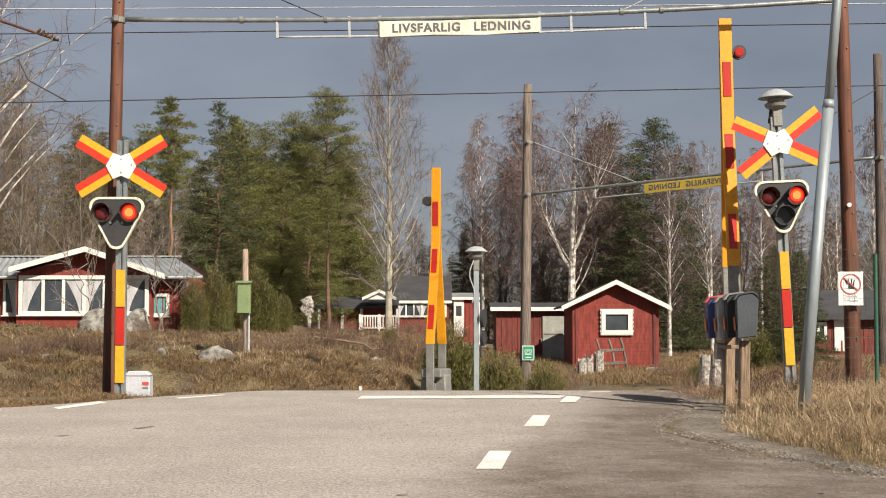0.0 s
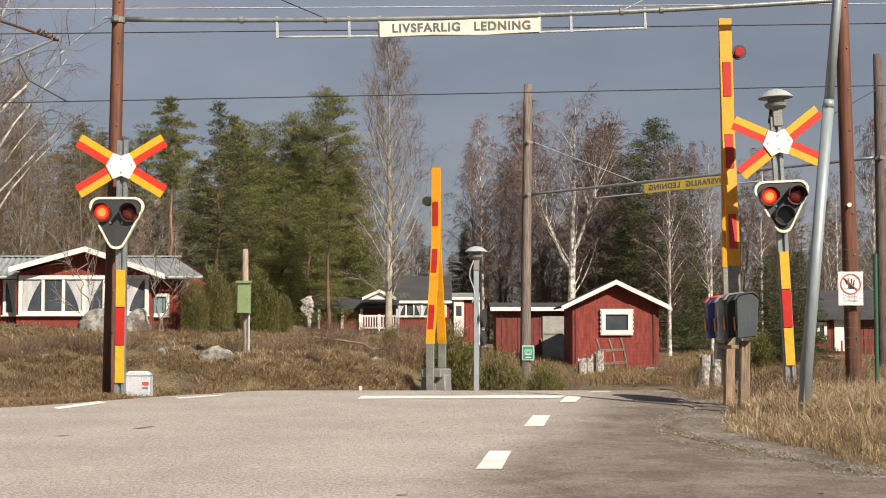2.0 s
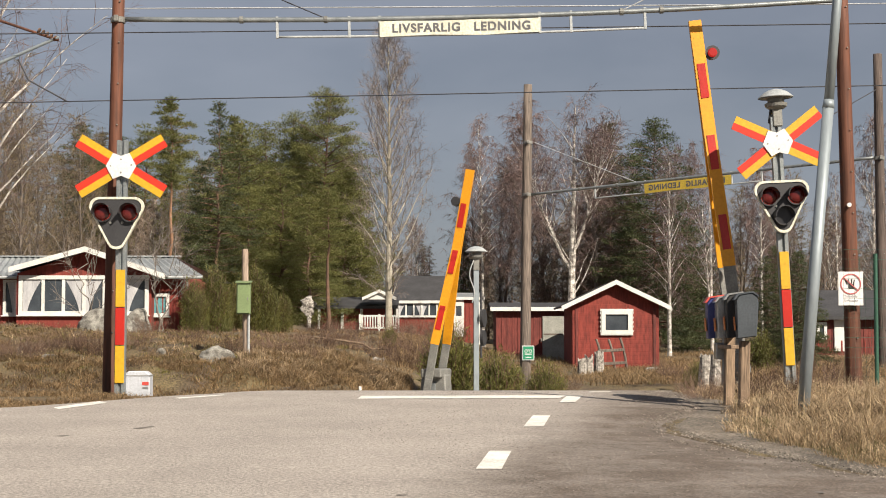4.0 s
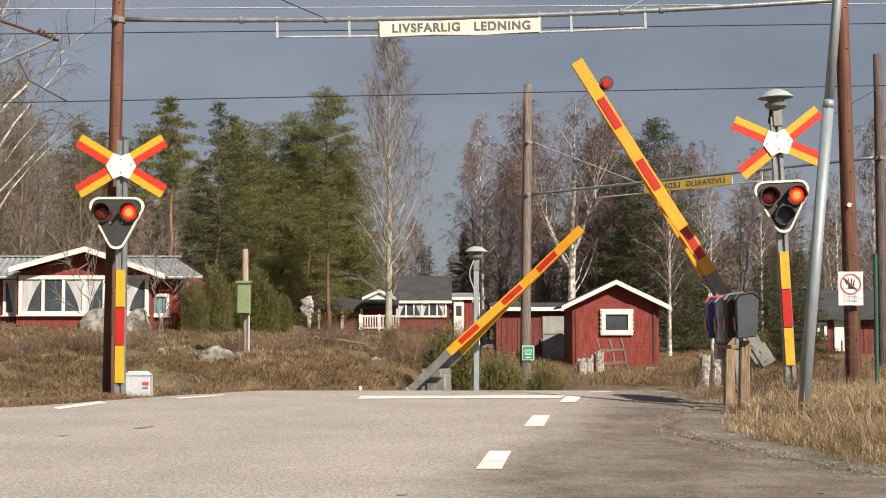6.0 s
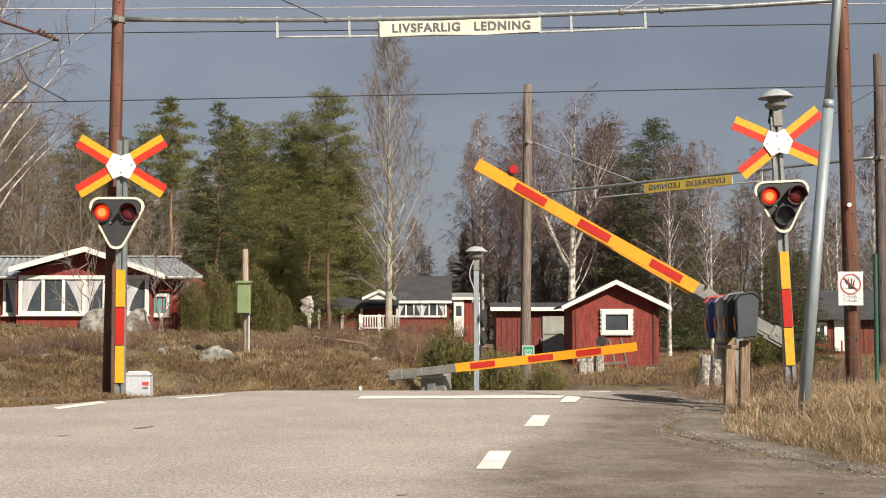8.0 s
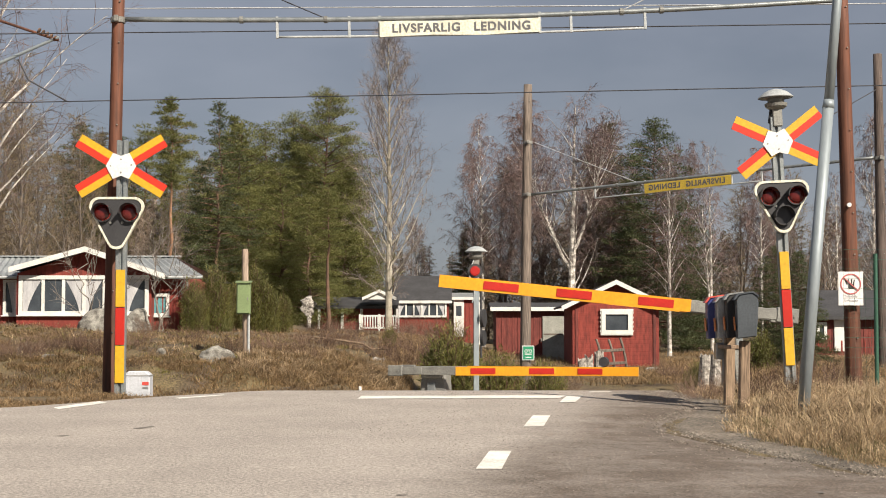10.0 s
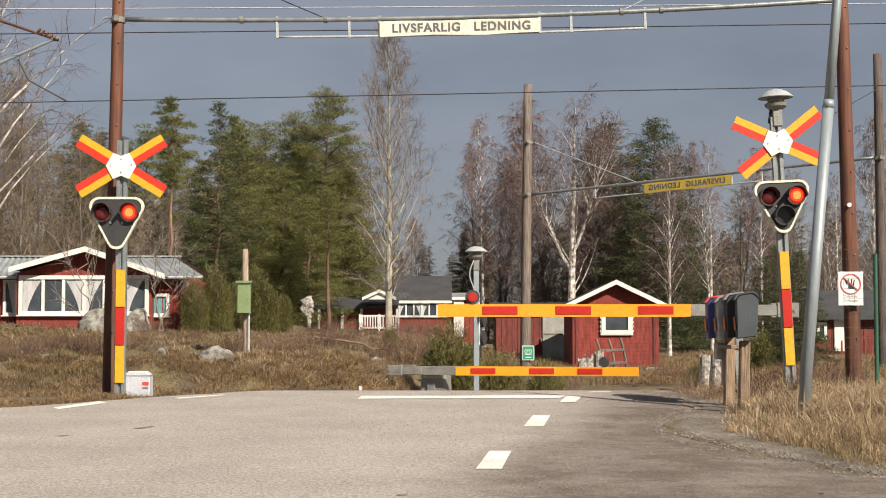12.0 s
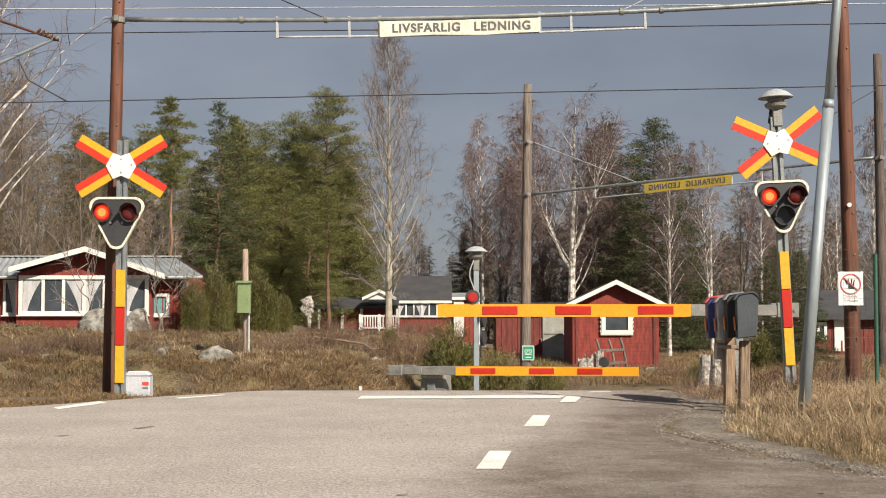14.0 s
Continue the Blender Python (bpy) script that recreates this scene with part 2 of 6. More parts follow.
for key in ("needle_pine", "needle_spruce", "needle_juniper", "grass_dry", "grass_pale", "moss", "grass_green", "curtain"):
    leafy(key)


# ---- building helpers ----
def thing(name, place, label, category, turn=0.0, group="", kind=""):
    ob = new(name)
    ob.empty_display_size = 0.2
    ob.matrix_basis = pose(*place, 0, 0, turn)
    return tagged(ob, label, category, group, kind)


def put(bm, name, material, parent, label="", at=None, smooth=False):
    me = bpy.data.meshes.new(name)
    bm.to_mesh(me)
    bm.free()
    return put_mesh(me, name, material, parent, label, at, smooth)


def put_mesh(me, name, material, parent, label="", at=None, smooth=False):
    me.materials.append(M[material])
    if smooth:
        for f in me.polygons:
            f.use_smooth = True
    ob = new(name, me)
    ob.parent = parent
    if at is not None:
        ob.matrix_basis = at if isinstance(at, Matrix) else Matrix.Translation(at)
    return tagged(ob, label)


def box(bm, c, s, bevel=0.0, m=None):
    """A block with its centre at c, of the size s, with softened edges."""
    r = bmesh.ops.create_cube(bm, size=1.0, matrix=Matrix.Translation(c) @ Matrix.Diagonal((*s, 1)))
    vs = r["verts"]
    if bevel:
        es = list({e for v in vs for e in v.link_edges})
        out = bmesh.ops.bevel(bm, geom=es, offset=min(bevel, min(s) * 0.4), segments=1, affect="EDGES")
        vs = list({v for f in out["faces"] for v in f.verts} | {v for v in vs if v.is_valid})
    if m is not None:
        bmesh.ops.transform(bm, matrix=m, verts=vs)
    return bm


def rod(bm, a, b, r0, r1=None, n=10, caps=True):
    a, b = Vector(a), Vector(b)
    d = b - a
    m = Matrix.Translation((a + b) / 2) @ d.to_track_quat("Z", "Y").to_matrix().to_4x4()
    bmesh.ops.create_cone(bm, cap_ends=caps, segments=n, radius1=r0, radius2=r0 if r1 is None else r1, depth=d.length, matrix=m)
    return bm


def plate(bm, outline, thick, m=None):
    """A flat outline in x and z, given thickness along y."""
    front = [bm.verts.new((x, -thick / 2, z)) for x, z in outline]
    back = [bm.verts.new((x, thick / 2, z)) for x, z in outline]
    n = len(outline)
    bm.faces.new(front)
    bm.faces.new(back[::-1])
    for i in range(n):
        bm.faces.new((front[(i + 1) % n], front[i], back[i], back[(i + 1) % n]))
    if m is not None:
        bmesh.ops.transform(bm, matrix=m, verts=front + back)
    return bm


def ring(bm, outer, inner, thick, y=0.0):
    """A flat frame between two outlines of as many points."""
    n = len(outer)
    rows = [[bm.verts.new((x, y + o, z)) for x, z in pts] for pts, o in ((outer, -thick / 2), (inner, -thick / 2), (inner, thick / 2), (outer, thick / 2))]
    for a, b in ((0, 1), (1, 2), (2, 3), (3, 0)):
        for i in range(n):
            j = (i + 1) % n
            bm.faces.new((rows[a][i], rows[a][j], rows[b][j], rows[b][i]))
    return bm


def slab(pts, thick):
    """A sloping board: four corners and a thickness downwards."""
    bm = BM()
    up = [bm.verts.new(p) for p in pts]
    dn = [bm.verts.new((p[0], p[1], p[2] - thick)) for p in pts]
    bm.faces.new(up)
    bm.faces.new(dn[::-1])
    for i in range(4):
        j = (i + 1) % 4
        bm.faces.new((up[j], up[i], dn[i], dn[j]))
    bmesh.ops.recalc_face_normals(bm, faces=bm.faces[:])
    return bm


def mesh_of(name, verts, faces):
    me = bpy.data.meshes.new(name)
    me.from_pydata(verts, [], faces)
    me.update()
    return me


def letters(text, name, size, material, parent, at, deep=0.004):
    cu = bpy.data.curves.new(name, "FONT")
    cu.body, cu.size, cu.extrude, cu.align_x, cu.align_y = text, size, deep, "CENTER", "CENTER"
    cu.space_character, cu.offset = 1.15, size * 0.04 if size > 0.1 else 0.0
    tmp = new("letters", cu)
    bpy.context.view_layer.update()
    me = bpy.data.meshes.new_from_object(tmp.evaluated_get(bpy.context.evaluated_depsgraph_get()))
    bpy.data.objects.remove(tmp)
    me.materials.clear()
    return put_mesh(me, name, material, parent, "", at)


BM = bmesh.new


# ---- ground and road ----
def road_z(y):
    if y > 30:
        return -0.82
    if y < 15.2:
        return -0.46 + 0.029 * y
    d = y - 15.2
    return -0.019 + 0.029 * d - 0.0145 * d * d if d < 2.5 else -0.0372 - 0.0435 * (d - 2.5) - 0.0110 * (d - 2.5) ** 2 * (1 if d < 7 else 0) - (0.2228 if d >= 7 else 0)


LANES = (-0.30, -0.21, -0.13, -0.065, -0.02, 0.02, 0.09, 0.155, 0.20, 0.29)
REACH = (10, 14, 16.6, 18.5, 20, 24, 25.5, 30, 45, 60, 100, 300, 3000)
HEIGHTS = (
    (-0.20, -0.12, -0.06, -0.16, -0.38, -0.40, 0.06, 0.60, 0.97, 1.4, 2.2, 6, 40),
    (-0.20, -0.12, -0.06, -0.16, -0.38, -0.40, 0.06, 0.50, 0.74, 1.1, 2.0, 6, 40),
    (-0.20, -0.10, -0.06, -0.16, -0.36, -0.40, 0.04, 0.40, 0.68, 0.95, 1.6, 6, 40),
    (-0.20, -0.08, -0.06, -0.14, -0.24, -0.30, -0.08, 0.14, 0.50, 0.70, 1.2, 6, 40),
    (-0.20, -0.08, -0.06, -0.16, -0.36, -0.42, -0.38, -0.25, 0.40, 0.62, 1.0, 6, 40),
    (-0.20, -0.08, -0.06, -0.18, -0.42, -0.80, -0.80, -0.80, -0.20, 0.05, 0.5, 6, 40),
    (-0.20, -0.08, -0.06, -0.18, -0.42, -0.80, -0.81, -0.85, -0.62, -0.46, 0.2, 6, 40),
    (-0.20, -0.09, -0.06, -0.16, -0.30, -0.60, -0.63, -0.70, -0.62, -0.50, 0.1, 6, 40),
    (-0.19, -0.08, -0.06, -0.08, -0.10, -0.14, -0.16, -0.20, -0.25, -0.30, 0.3, 6, 40),
    (-0.19, -0.06, -0.03, -0.04, -0.06, -0.10, -0.11, -0.15, -0.20, -0.25, 0.4, 6, 40),
)


def ground_z(x, y):
    if y < 10:
        z = -0.46 + 0.026 * max(y, -40)
    else:
        s = x / y
        col = [float(np.interp(y, REACH, h)) for h in HEIGHTS]
        z = float(np.interp(s, LANES, col))
    lump = 0.0 if -1.6 <= x <= 2.6 or y < 16.4 else (0.13 * min(1.0, (y - 16.4) / 2) if x < 0 else 0.06)
    z += lump * noise.noise((x * 0.7, y * 0.7, 3)) + lump * 0.95 * noise.noise((x * 2.1, y * 2.1, 8)) + lump * 0.55 * noise.noise((x * 5.3, y * 3.7, 12))
    if y > 35:
        z += min((y - 35) * 0.004, 0.4) * noise.noise((x * 0.12, y * 0.12, 1))
    return z


def road_sides(y):
    ys = (-40, 5, 7, 9, 9.93, 11.6, 12.3, 13.2, 14.2, 16.3, 20, 25, 32, 40)
    right = (14, 6.0, 3.3, 2.5, 2.18, 1.80, 1.84, 2.1, 2.36, 2.40, 3.0, 3.8, 5.6, 9.0)
    yl = (-40, 12.6, 13.2, 13.75, 14.6, 15.2, 15.9, 17, 20, 25, 32, 40)
    left = (-40, -40, -8, -4.0, -3.35, -2.95, -2.4, -2.0, -1.5, -0.6, 0.6, 3.0)
    return float(np.interp(y, yl, left)), float(np.interp(y, ys, right))


def surface_z(x, y):
    """The ground as built, which meets the road at its edges."""
    z = ground_z(x, y)
    if y <= 42:
        lo, hi = road_sides(y)
        out = max(lo - x, x - hi)
        if out < -0.3:
            z = road_z(y) - 0.15
        elif out < 0.9:
            k = max(0.0, min(1.0, out / 0.9))
            z = (road_z(y) - 0.03) * (1 - k) + z * k
    return z


def build_ground():
    ys = [-40, -20, -8, 0, 4, 7, 9] + [10 + 0.25 * i for i in range(0, 81)] + [31, 32.5, 34, 36, 38, 40, 43, 46, 50, 54, 58, 62, 67, 73, 80, 90, 100, 120, 150, 200, 300, 600, 1200, 3000]
    ss = [-2.5, -1.5, -0.9, -0.6, -0.45] + [-0.36 + 0.0072 * i for i in range(101)] + [0.45, 0.6, 0.9, 1.5, 2.5]
    verts, faces = [], []
    for y in ys:
        for s in ss:
            x = s * max(y, 14) * (1 if y > 0 else 2)
            z = surface_z(x, y)
            verts.append((x, y, z))
    w = len(ss)
    for i in range(len(ys) - 1):
        for j in range(w - 1):
            a = i * w + j
            faces.append((a, a + 1, a + w + 1, a + w))
    ob = put_mesh(mesh_of("ground", verts, faces), "ground", "earth", None, smooth=True)
    tagged(ob, "uneven earth with withered yellow-brown grass", "ground", kind="structure")
    verts, faces = [], []
    ys = [-40, -20, -8, 0, 3, 5, 6, 7, 8, 9] + [9.5 + 0.2 * i for i in range(0, 60)] + [22, 23, 24, 25, 27, 29, 32, 36, 40]
    cols = 40
    for y in ys:
        lo, hi = road_sides(y)
        for j in range(cols + 1):
            x = lo + (hi - lo) * j / cols
            ragged = 0.06 * noise.noise((x, y * 2.3, 5)) if j in (0, cols) else 0
            edge = 0.035 if j in (0, cols) else 0
            verts.append((x + ragged, y, road_z(y) - edge))
    w = cols + 1
    for i in range(len(ys) - 1):
        for j in range(cols):
            a = i * w + j
            faces.append((a, a + 1, a + w + 1, a + w))
    ob = put_mesh(mesh_of("road", verts, faces), "road", "asphalt", None, smooth=True)
    tagged(ob, "worn pale asphalt road rising to the crossing", "road", kind="structure")


build_ground()


def ribbon(name, corners, material, label, lift=0.004):
    """Paint or loose gravel on the road, between four corners given near left, near right, far right, far left."""
    a, b, c, d = [Vector((*p, 0)) for p in corners]
    verts, faces = [], []
    n = 10
    for i in range(n + 1):
        for j in range(3):
            p = (a.lerp(d, i / n)).lerp(b.lerp(c, i / n), j / 2)
            verts.append((p.x, p.y, road_z(p.y) + lift))
    for i in range(n):
        for j in range(2):
            q = i * 3 + j
            faces.append((q, q + 1, q + 4, q + 3))
    ob = put_mesh(mesh_of(name, verts, faces), name, material, None)
    return tagged(ob, label, "road marking", kind="structure")


DASHES = (
    ((0.186, 9.021), (0.333, 9.021), (0.432, 10.044), (0.293, 10.044)),
    ((0.598, 11.854), (0.75, 11.854), (0.874, 12.94), (0.732, 12.94)),
    ((1.06, 14.464), (1.204, 14.464), (1.355, 15.413), (1.201, 15.413)),
    ((-3.393, 13.827), (-3.296, 13.626), (-3.046, 14.391), (-3.161, 14.614)),
    ((-2.544, 15.083), (-2.481, 14.963), (-2.107, 15.497), (-2.163, 15.583)),
)
for corners in DASHES:
    ribbon("edge_line", corners, "marking", "worn white edge line dash on the asphalt")
ribbon("stop_line", ((-0.809, 14.963), (1.103, 15.043), (1.204, 15.455), (-0.788, 15.371)), "marking", "thin white stop line across the lane")
ribbon("far_line", ((1.47, 16.136), (1.688, 16.136), (1.749, 16.379), (1.527, 16.379)), "marking", "white line dash near the crossing")


def gravel_verge():
    """A strip of gravel and dirt along the right-hand edge of the asphalt."""
    verts, faces, n = [], [], 8
    ys = [8.6 + 0.1 * i for i in range(84)]
    for y in ys:
        lo, hi = road_sides(y)
        w = float(np.interp(y, (8.6, 10, 11.2, 12.8, 14.5, 17), (0.15, 0.30, 0.50, 0.55, 0.35, 0.2)))
        for j in range(n + 1):
            x = hi - 0.10 + (w + 0.10 + 0.10 * noise.noise((y * 1.7, 3, 7))) * j / n
            base = max(surface_z(x, y), road_z(y) - 0.035 if x < hi + 0.05 else -9)
            verts.append((x, y, base + (0.012 + 0.018 * noise.noise((x * 6, y * 6, 2)) if 0 < j < n else -0.02)))
    for i in range(len(ys) - 1):
        for j in range(n):
            a = i * (n + 1) + j
            faces.append((a, a + 1, a + n + 2, a + n + 1))
    ob = put_mesh(mesh_of("gravel_verge", verts, faces), "gravel_verge", "gravel", None, smooth=True)
    tagged(ob, "grey-brown gravel and dirt along the asphalt", "verge", kind="structure")


gravel_verge()


def loose_stones():
    """Small loose stones along the right-hand edge of the asphalt."""
    rng = random.Random(21)
    verts, faces = [], []
    for i in range(5200):
        y = 7.4 + 9.0 * rng.random()
        lo, hi = road_sides(y)
        x = min(hi, 3.2) - 2.4 * rng.random() ** 1.5
        r = rng.uniform(0.002, 0.0055)
        k = len(verts)
        for dx, dy, dz in ((1, 0.2, 0), (-0.2, 1, 0.1), (-1, -0.1, 0), (0.1, -1, 0.1), (0.1, 0.1, 0.9)):
            verts.append((x + r * dx * rng.uniform(0.7, 1.3), y + r * dy * rng.uniform(0.7, 1.3), road_z(y) + 0.001 + r * dz))
        for q in ((0, 1, 4), (1, 2, 4), (2, 3, 4), (3, 0, 4)):
            faces.append(tuple(k + w for w in q))
    for i in range(4200):
        y = 8.6 + 8.4 * rng.random() ** 1.1
        lo, hi = road_sides(y)
        x = hi + rng.gauss(0.02, 0.22)
        if 11.0 < y < 14.2 and i % 2:
            x = hi + rng.uniform(-0.25, 0.55)
        z = max(surface_z(x, y), road_z(y) if x < hi - 0.05 else -9)
        r = rng.uniform(0.003, 0.009) * (1.6 if rng.random() < 0.06 else 1)
        k = len(verts)
        for dx, dy, dz in ((1, 0.2, 0), (-0.2, 1, 0.1), (-1, -0.1, 0), (0.1, -1, 0.1), (0.1, 0.1, 0.9), (0, 0, -0.6)):
            verts.append((x + r * dx * rng.uniform(0.7, 1.3), y + r * dy * rng.uniform(0.7, 1.3), z + r * dz))
        for q in ((0, 1, 4), (1, 2, 4), (2, 3, 4), (3, 0, 4), (1, 0, 5), (2, 1, 5), (3, 2, 5), (0, 3, 5)):
            faces.append(tuple(k + w for w in q))
    ob = put_mesh(mesh_of("loose_gravel", verts, faces), "loose_gravel", "stones", None)
    tagged(ob, "loose grey gravel at the road edge", "gravel", kind="stuff")


loose_stones()


for corners in (((-2.288, 11.707), (-2.229, 11.658), (-2.149, 11.904), (-2.192, 11.904)), ((-2.703, 11.087), (-2.65, 11.065), (-2.616, 11.153), (-2.663, 11.153)), ((1.851, 7.958), (1.897, 7.936), (1.919, 7.981), (1.879, 8.003)), ((-0.234, 7.848), (-0.189, 7.827), (-0.174, 7.892), (-0.218, 7.892))):
    ribbon("tar_spot", corners, "tar", "small dark tar spot in the asphalt", 0.003)


# ---- crossing signals ----
def tri_outline(half, top, low, r):
    """A triangle on its point with rounded corners, round its middle."""
    pts = []
    for (cx, cz), a0, a1 in (((half - r, top - r), -25, 90), ((-half + r, top - r), 90, 205), ((0, low + r * 1.05), 205, 335)):
        for i in range(7):
            a = radians(a0 + (a1 - a0) * i / 6)
            pts.append((cx + r * math.cos(a), cz + r * math.sin(a)))
    return pts


def circle(cx, cz, r, n=16):
    return [(cx + r * math.cos(2 * math.pi * i / n), cz + r * math.sin(2 * math.pi * i / n)) for i in range(n)]


def lens_part(parent, x, z, y, r):
    """A round lamp with one lit face and one dark face; it turns about its upright axis."""
    lamp = new("lamp_drum", bpy.data.meshes.new("lamp_drum"))
    bm = BM()
    for side in (-1, 1):
        rings = [bm.verts.new((0, side * 0.034, 0))]
        prev = None
        for k, (rr, d) in enumerate(((0.30, 0.033), (0.52, 0.030), (0.78, 0.022), (1.0, 0.006))):
            row = [bm.verts.new((px, side * d, pz)) for px, pz in circle(0, 0, r * rr, 20)]
            for i in range(20):
                j = (i + 1) % 20
                f = bm.faces.new((rings[0], row[i], row[j]) if prev is None else (prev[i], row[i], row[j], prev[j]))
                f.material_index = 0 if side > 0 else (1, 1, 2, 3)[k]
            prev = row
    bm.to_mesh(lamp.data)
    bm.free()
    for key in ("lens_dark", "lens_core", "lens_lit", "lens_rim"):
        lamp.data.materials.append(M[key])
    lamp.parent = parent
    lamp.location = (x, y, z)
    return tagged(lamp, "round red warning lamp lens")


def visor(parent, x, z, y, r):
    bm = BM()
    n = 14
    rows = []
    for rr in (r * 1.12, r * 1.05):
        for yy, drop in ((0.02, 0.0), (-0.13, 0.35)):
            rows.append([bm.verts.new((rr * math.cos(a), yy, rr * math.sin(a))) for a in [radians(-20 + drop * 45 + (220 - drop * 90) * i / n) for i in range(n + 1)]])
    for a, b in ((0, 1), (1, 3), (3, 2), (2, 0)):
        for i in range(n):
            bm.faces.new((rows[a][i], rows[a][i + 1], rows[b][i + 1], rows[b][i]))
    return put(bm, "visor", "board_black", parent, "black sheet-metal visor", (x, y, z))


def cross(parent, z, y, roll, aside=0.0):
    turn = Matrix.Rotation(radians(roll), 4, "Y")
    hub = put(plate(BM(), [(0.085, 0.137), (0.0, 0.105), (-0.085, 0.137), (-0.16, 0.0), (-0.085, -0.137), (0.0, -0.105), (0.085, -0.137), (0.16, 0.0)], 0.012), "sign_centre", "sign_white", parent, "white sign centre", Matrix.Translation((0, y, z)) @ turn)
    for sx in (-1, 1):
        for sz in (-1, 1):
            d, nrm = Vector((0.855 * sx, 0.52 * sz)), Vector((-0.52 * sx, 0.855 * sz))
            for name, lo, hi, material in (("yellow_band", 0.0, 0.074, "sign_yellow"), ("red_band", -0.074, -0.001, "sign_red")):
                pts = []
                for t, o in ((0.10, lo), (0.527, lo), (0.527, hi), (0.10, hi)):
                    p = d * t + nrm * o
                    pts.append((p.x, p.y))
                put(plate(BM(), pts if sx * sz > 0 else pts[::-1], 0.008), name, material, parent, "", Matrix.Translation((aside, y + 0.012, z)) @ turn)
    bm = BM()
    for bx, bz in ((0, 0.07), (-0.11, 0), (0.11, 0.01), (0, -0.07)):
        rod(bm, (bx, -0.012, bz), (bx, 0, bz), 0.008, n=6)
    tagged(put(bm, "bolt", "grey_steel", hub), kind="stuff")


def signal(place, lean, third, height, band_low, gap, roll, shift, label):
    s = thing("crossing_signal", place, label, "crossing signal", group="crossing signals")
    s.matrix_basis = pose(*place, 0, lean, 0)
    bm = BM()
    for dx in (-0.036, 0.036):
        box(bm, (dx, 0, height / 2 - 0.2), (0.042, 0.07, height + 0.4), 0.004)
    box(bm, (0, 0.012, height / 2 - 0.2), (0.04, 0.04, height + 0.38))
    put(bm, "post", "galvanised", s)
    for i, key in enumerate(("sign_yellow", "reflector_red", "sign_yellow")):
        b = put(box(BM(), (0, -0.045, band_low + 0.40 * i + 0.198), (0.098, 0.012, 0.392), 0.003), "post_band", ("sign_yellow", "reflector_red")[i % 2], s, ("yellow", "red")[i % 2] + " reflective band")
    zc = height - 0.28
    cross(s, zc, -0.075, roll, 0.024 if third else 0.0)
    zb = zc - gap
    y0 = -0.10
    outer, inner = tri_outline(0.287, 0.272, -0.285, 0.10), tri_outline(0.262, 0.248, -0.257, 0.085)
    put(plate(BM(), inner, 0.03), "backing_board", "board_black", s, "matt black triangular board", (shift, y0, zb))
    put(ring(BM(), outer, inner, 0.05), "board_rim", "sign_aged", s, "white painted rim", (shift, y0, zb))
    drums = []
    for sx in (-1, 1):
        drums.append(lens_part(s, shift + 0.142 * sx, zb + 0.105, y0 - 0.055, 0.084))
        rim = put(ring(BM(), circle(0, 0, 0.100, 20), circle(0, 0, 0.087, 20), 0.06), "lamp_rim", "board_black", s, "", (shift + 0.142 * sx, y0 - 0.03, zb + 0.105))
        visor(s, shift + 0.142 * sx, zb + 0.105, y0 - 0.03, 0.09)
    bm = BM()
    for sx in (-1, 1):
        rod(bm, (shift + 0.06 * sx, y0 - 0.025, zb), (shift + 0.06 * sx, y0, zb), 0.014, n=8)
    tagged(put(bm, "bracket_screw", "grey_steel", s), kind="stuff")
    if third:
        put(plate(BM(), circle(0, 0, 0.086, 20), 0.03), "dark_lens", "lens_black", s, "unlit dark lower lens", (shift, y0 - 0.03, zb - 0.10))
        put(ring(BM(), circle(0, 0, 0.100, 20), circle(0, 0, 0.087, 20), 0.06), "lamp_rim", "board_black", s, "", (shift, y0 - 0.03, zb - 0.10))
        visor(s, shift, zb - 0.10, y0 - 0.03, 0.09)
    return s, drums


def bell_parts(parent, z, mat_hat="pale_paint", x=0.0):
    """A round warning bell under a sheet-metal hat."""
    bm = BM()
    prof = ((0.183, 0.105), (0.186, 0.112), (0.125, 0.165), (0.075, 0.188), (0.03, 0.200), (0.0, 0.202))
    for (r0, h0), (r1, h1) in zip(prof, prof[1:]):
        rod(bm, (x, 0, z + h0), (x, 0, z + h1), r0, max(r1, 0.001), 20, caps=False)
    put(bm, "hat", mat_hat, parent, "grey domed sheet-metal hat", smooth=True)
    bm = BM()
    for r0, r1, h0, h1 in ((0.075, 0.112, -0.015, 0.012), (0.112, 0.122, 0.012, 0.045), (0.122, 0.090, 0.045, 0.058), (0.086, 0.090, 0.058, 0.108)):
        rod(bm, (x, 0, z + h0), (x, 0, z + h1), r0, r1, 20)
    put(bm, "bell", "grey_steel", parent, "dark round bell")
    put(rod(BM(), (x - 0.085, 0, z - 0.16), (x - 0.06, 0, z - 0.02), 0.014, n=8), "bell_cable", "board_black", parent)
    put(box(BM(), (x, 0, z - 0.10), (0.10, 0.10, 0.20), 0.008), "bell_bracket", "grey_steel", parent)


LEFT_SIGNAL, LEFT_LAMPS = signal((-3.399, 16.7, -0.077), 0.0, False, 2.72, 0.15, 0.605, 0.0, -0.033, "crossing signal with red and yellow cross on a grey post")
RIGHT_SIGNAL, RIGHT_LAMPS = signal((3.635, 16.6, 0.115), -2.7, True, 2.767, 0.145, 0.676, -5.0, 0.0, "leaning crossing signal with red and yellow cross and warning bell")
bell_parts(RIGHT_SIGNAL, 2.862, x=0.02)


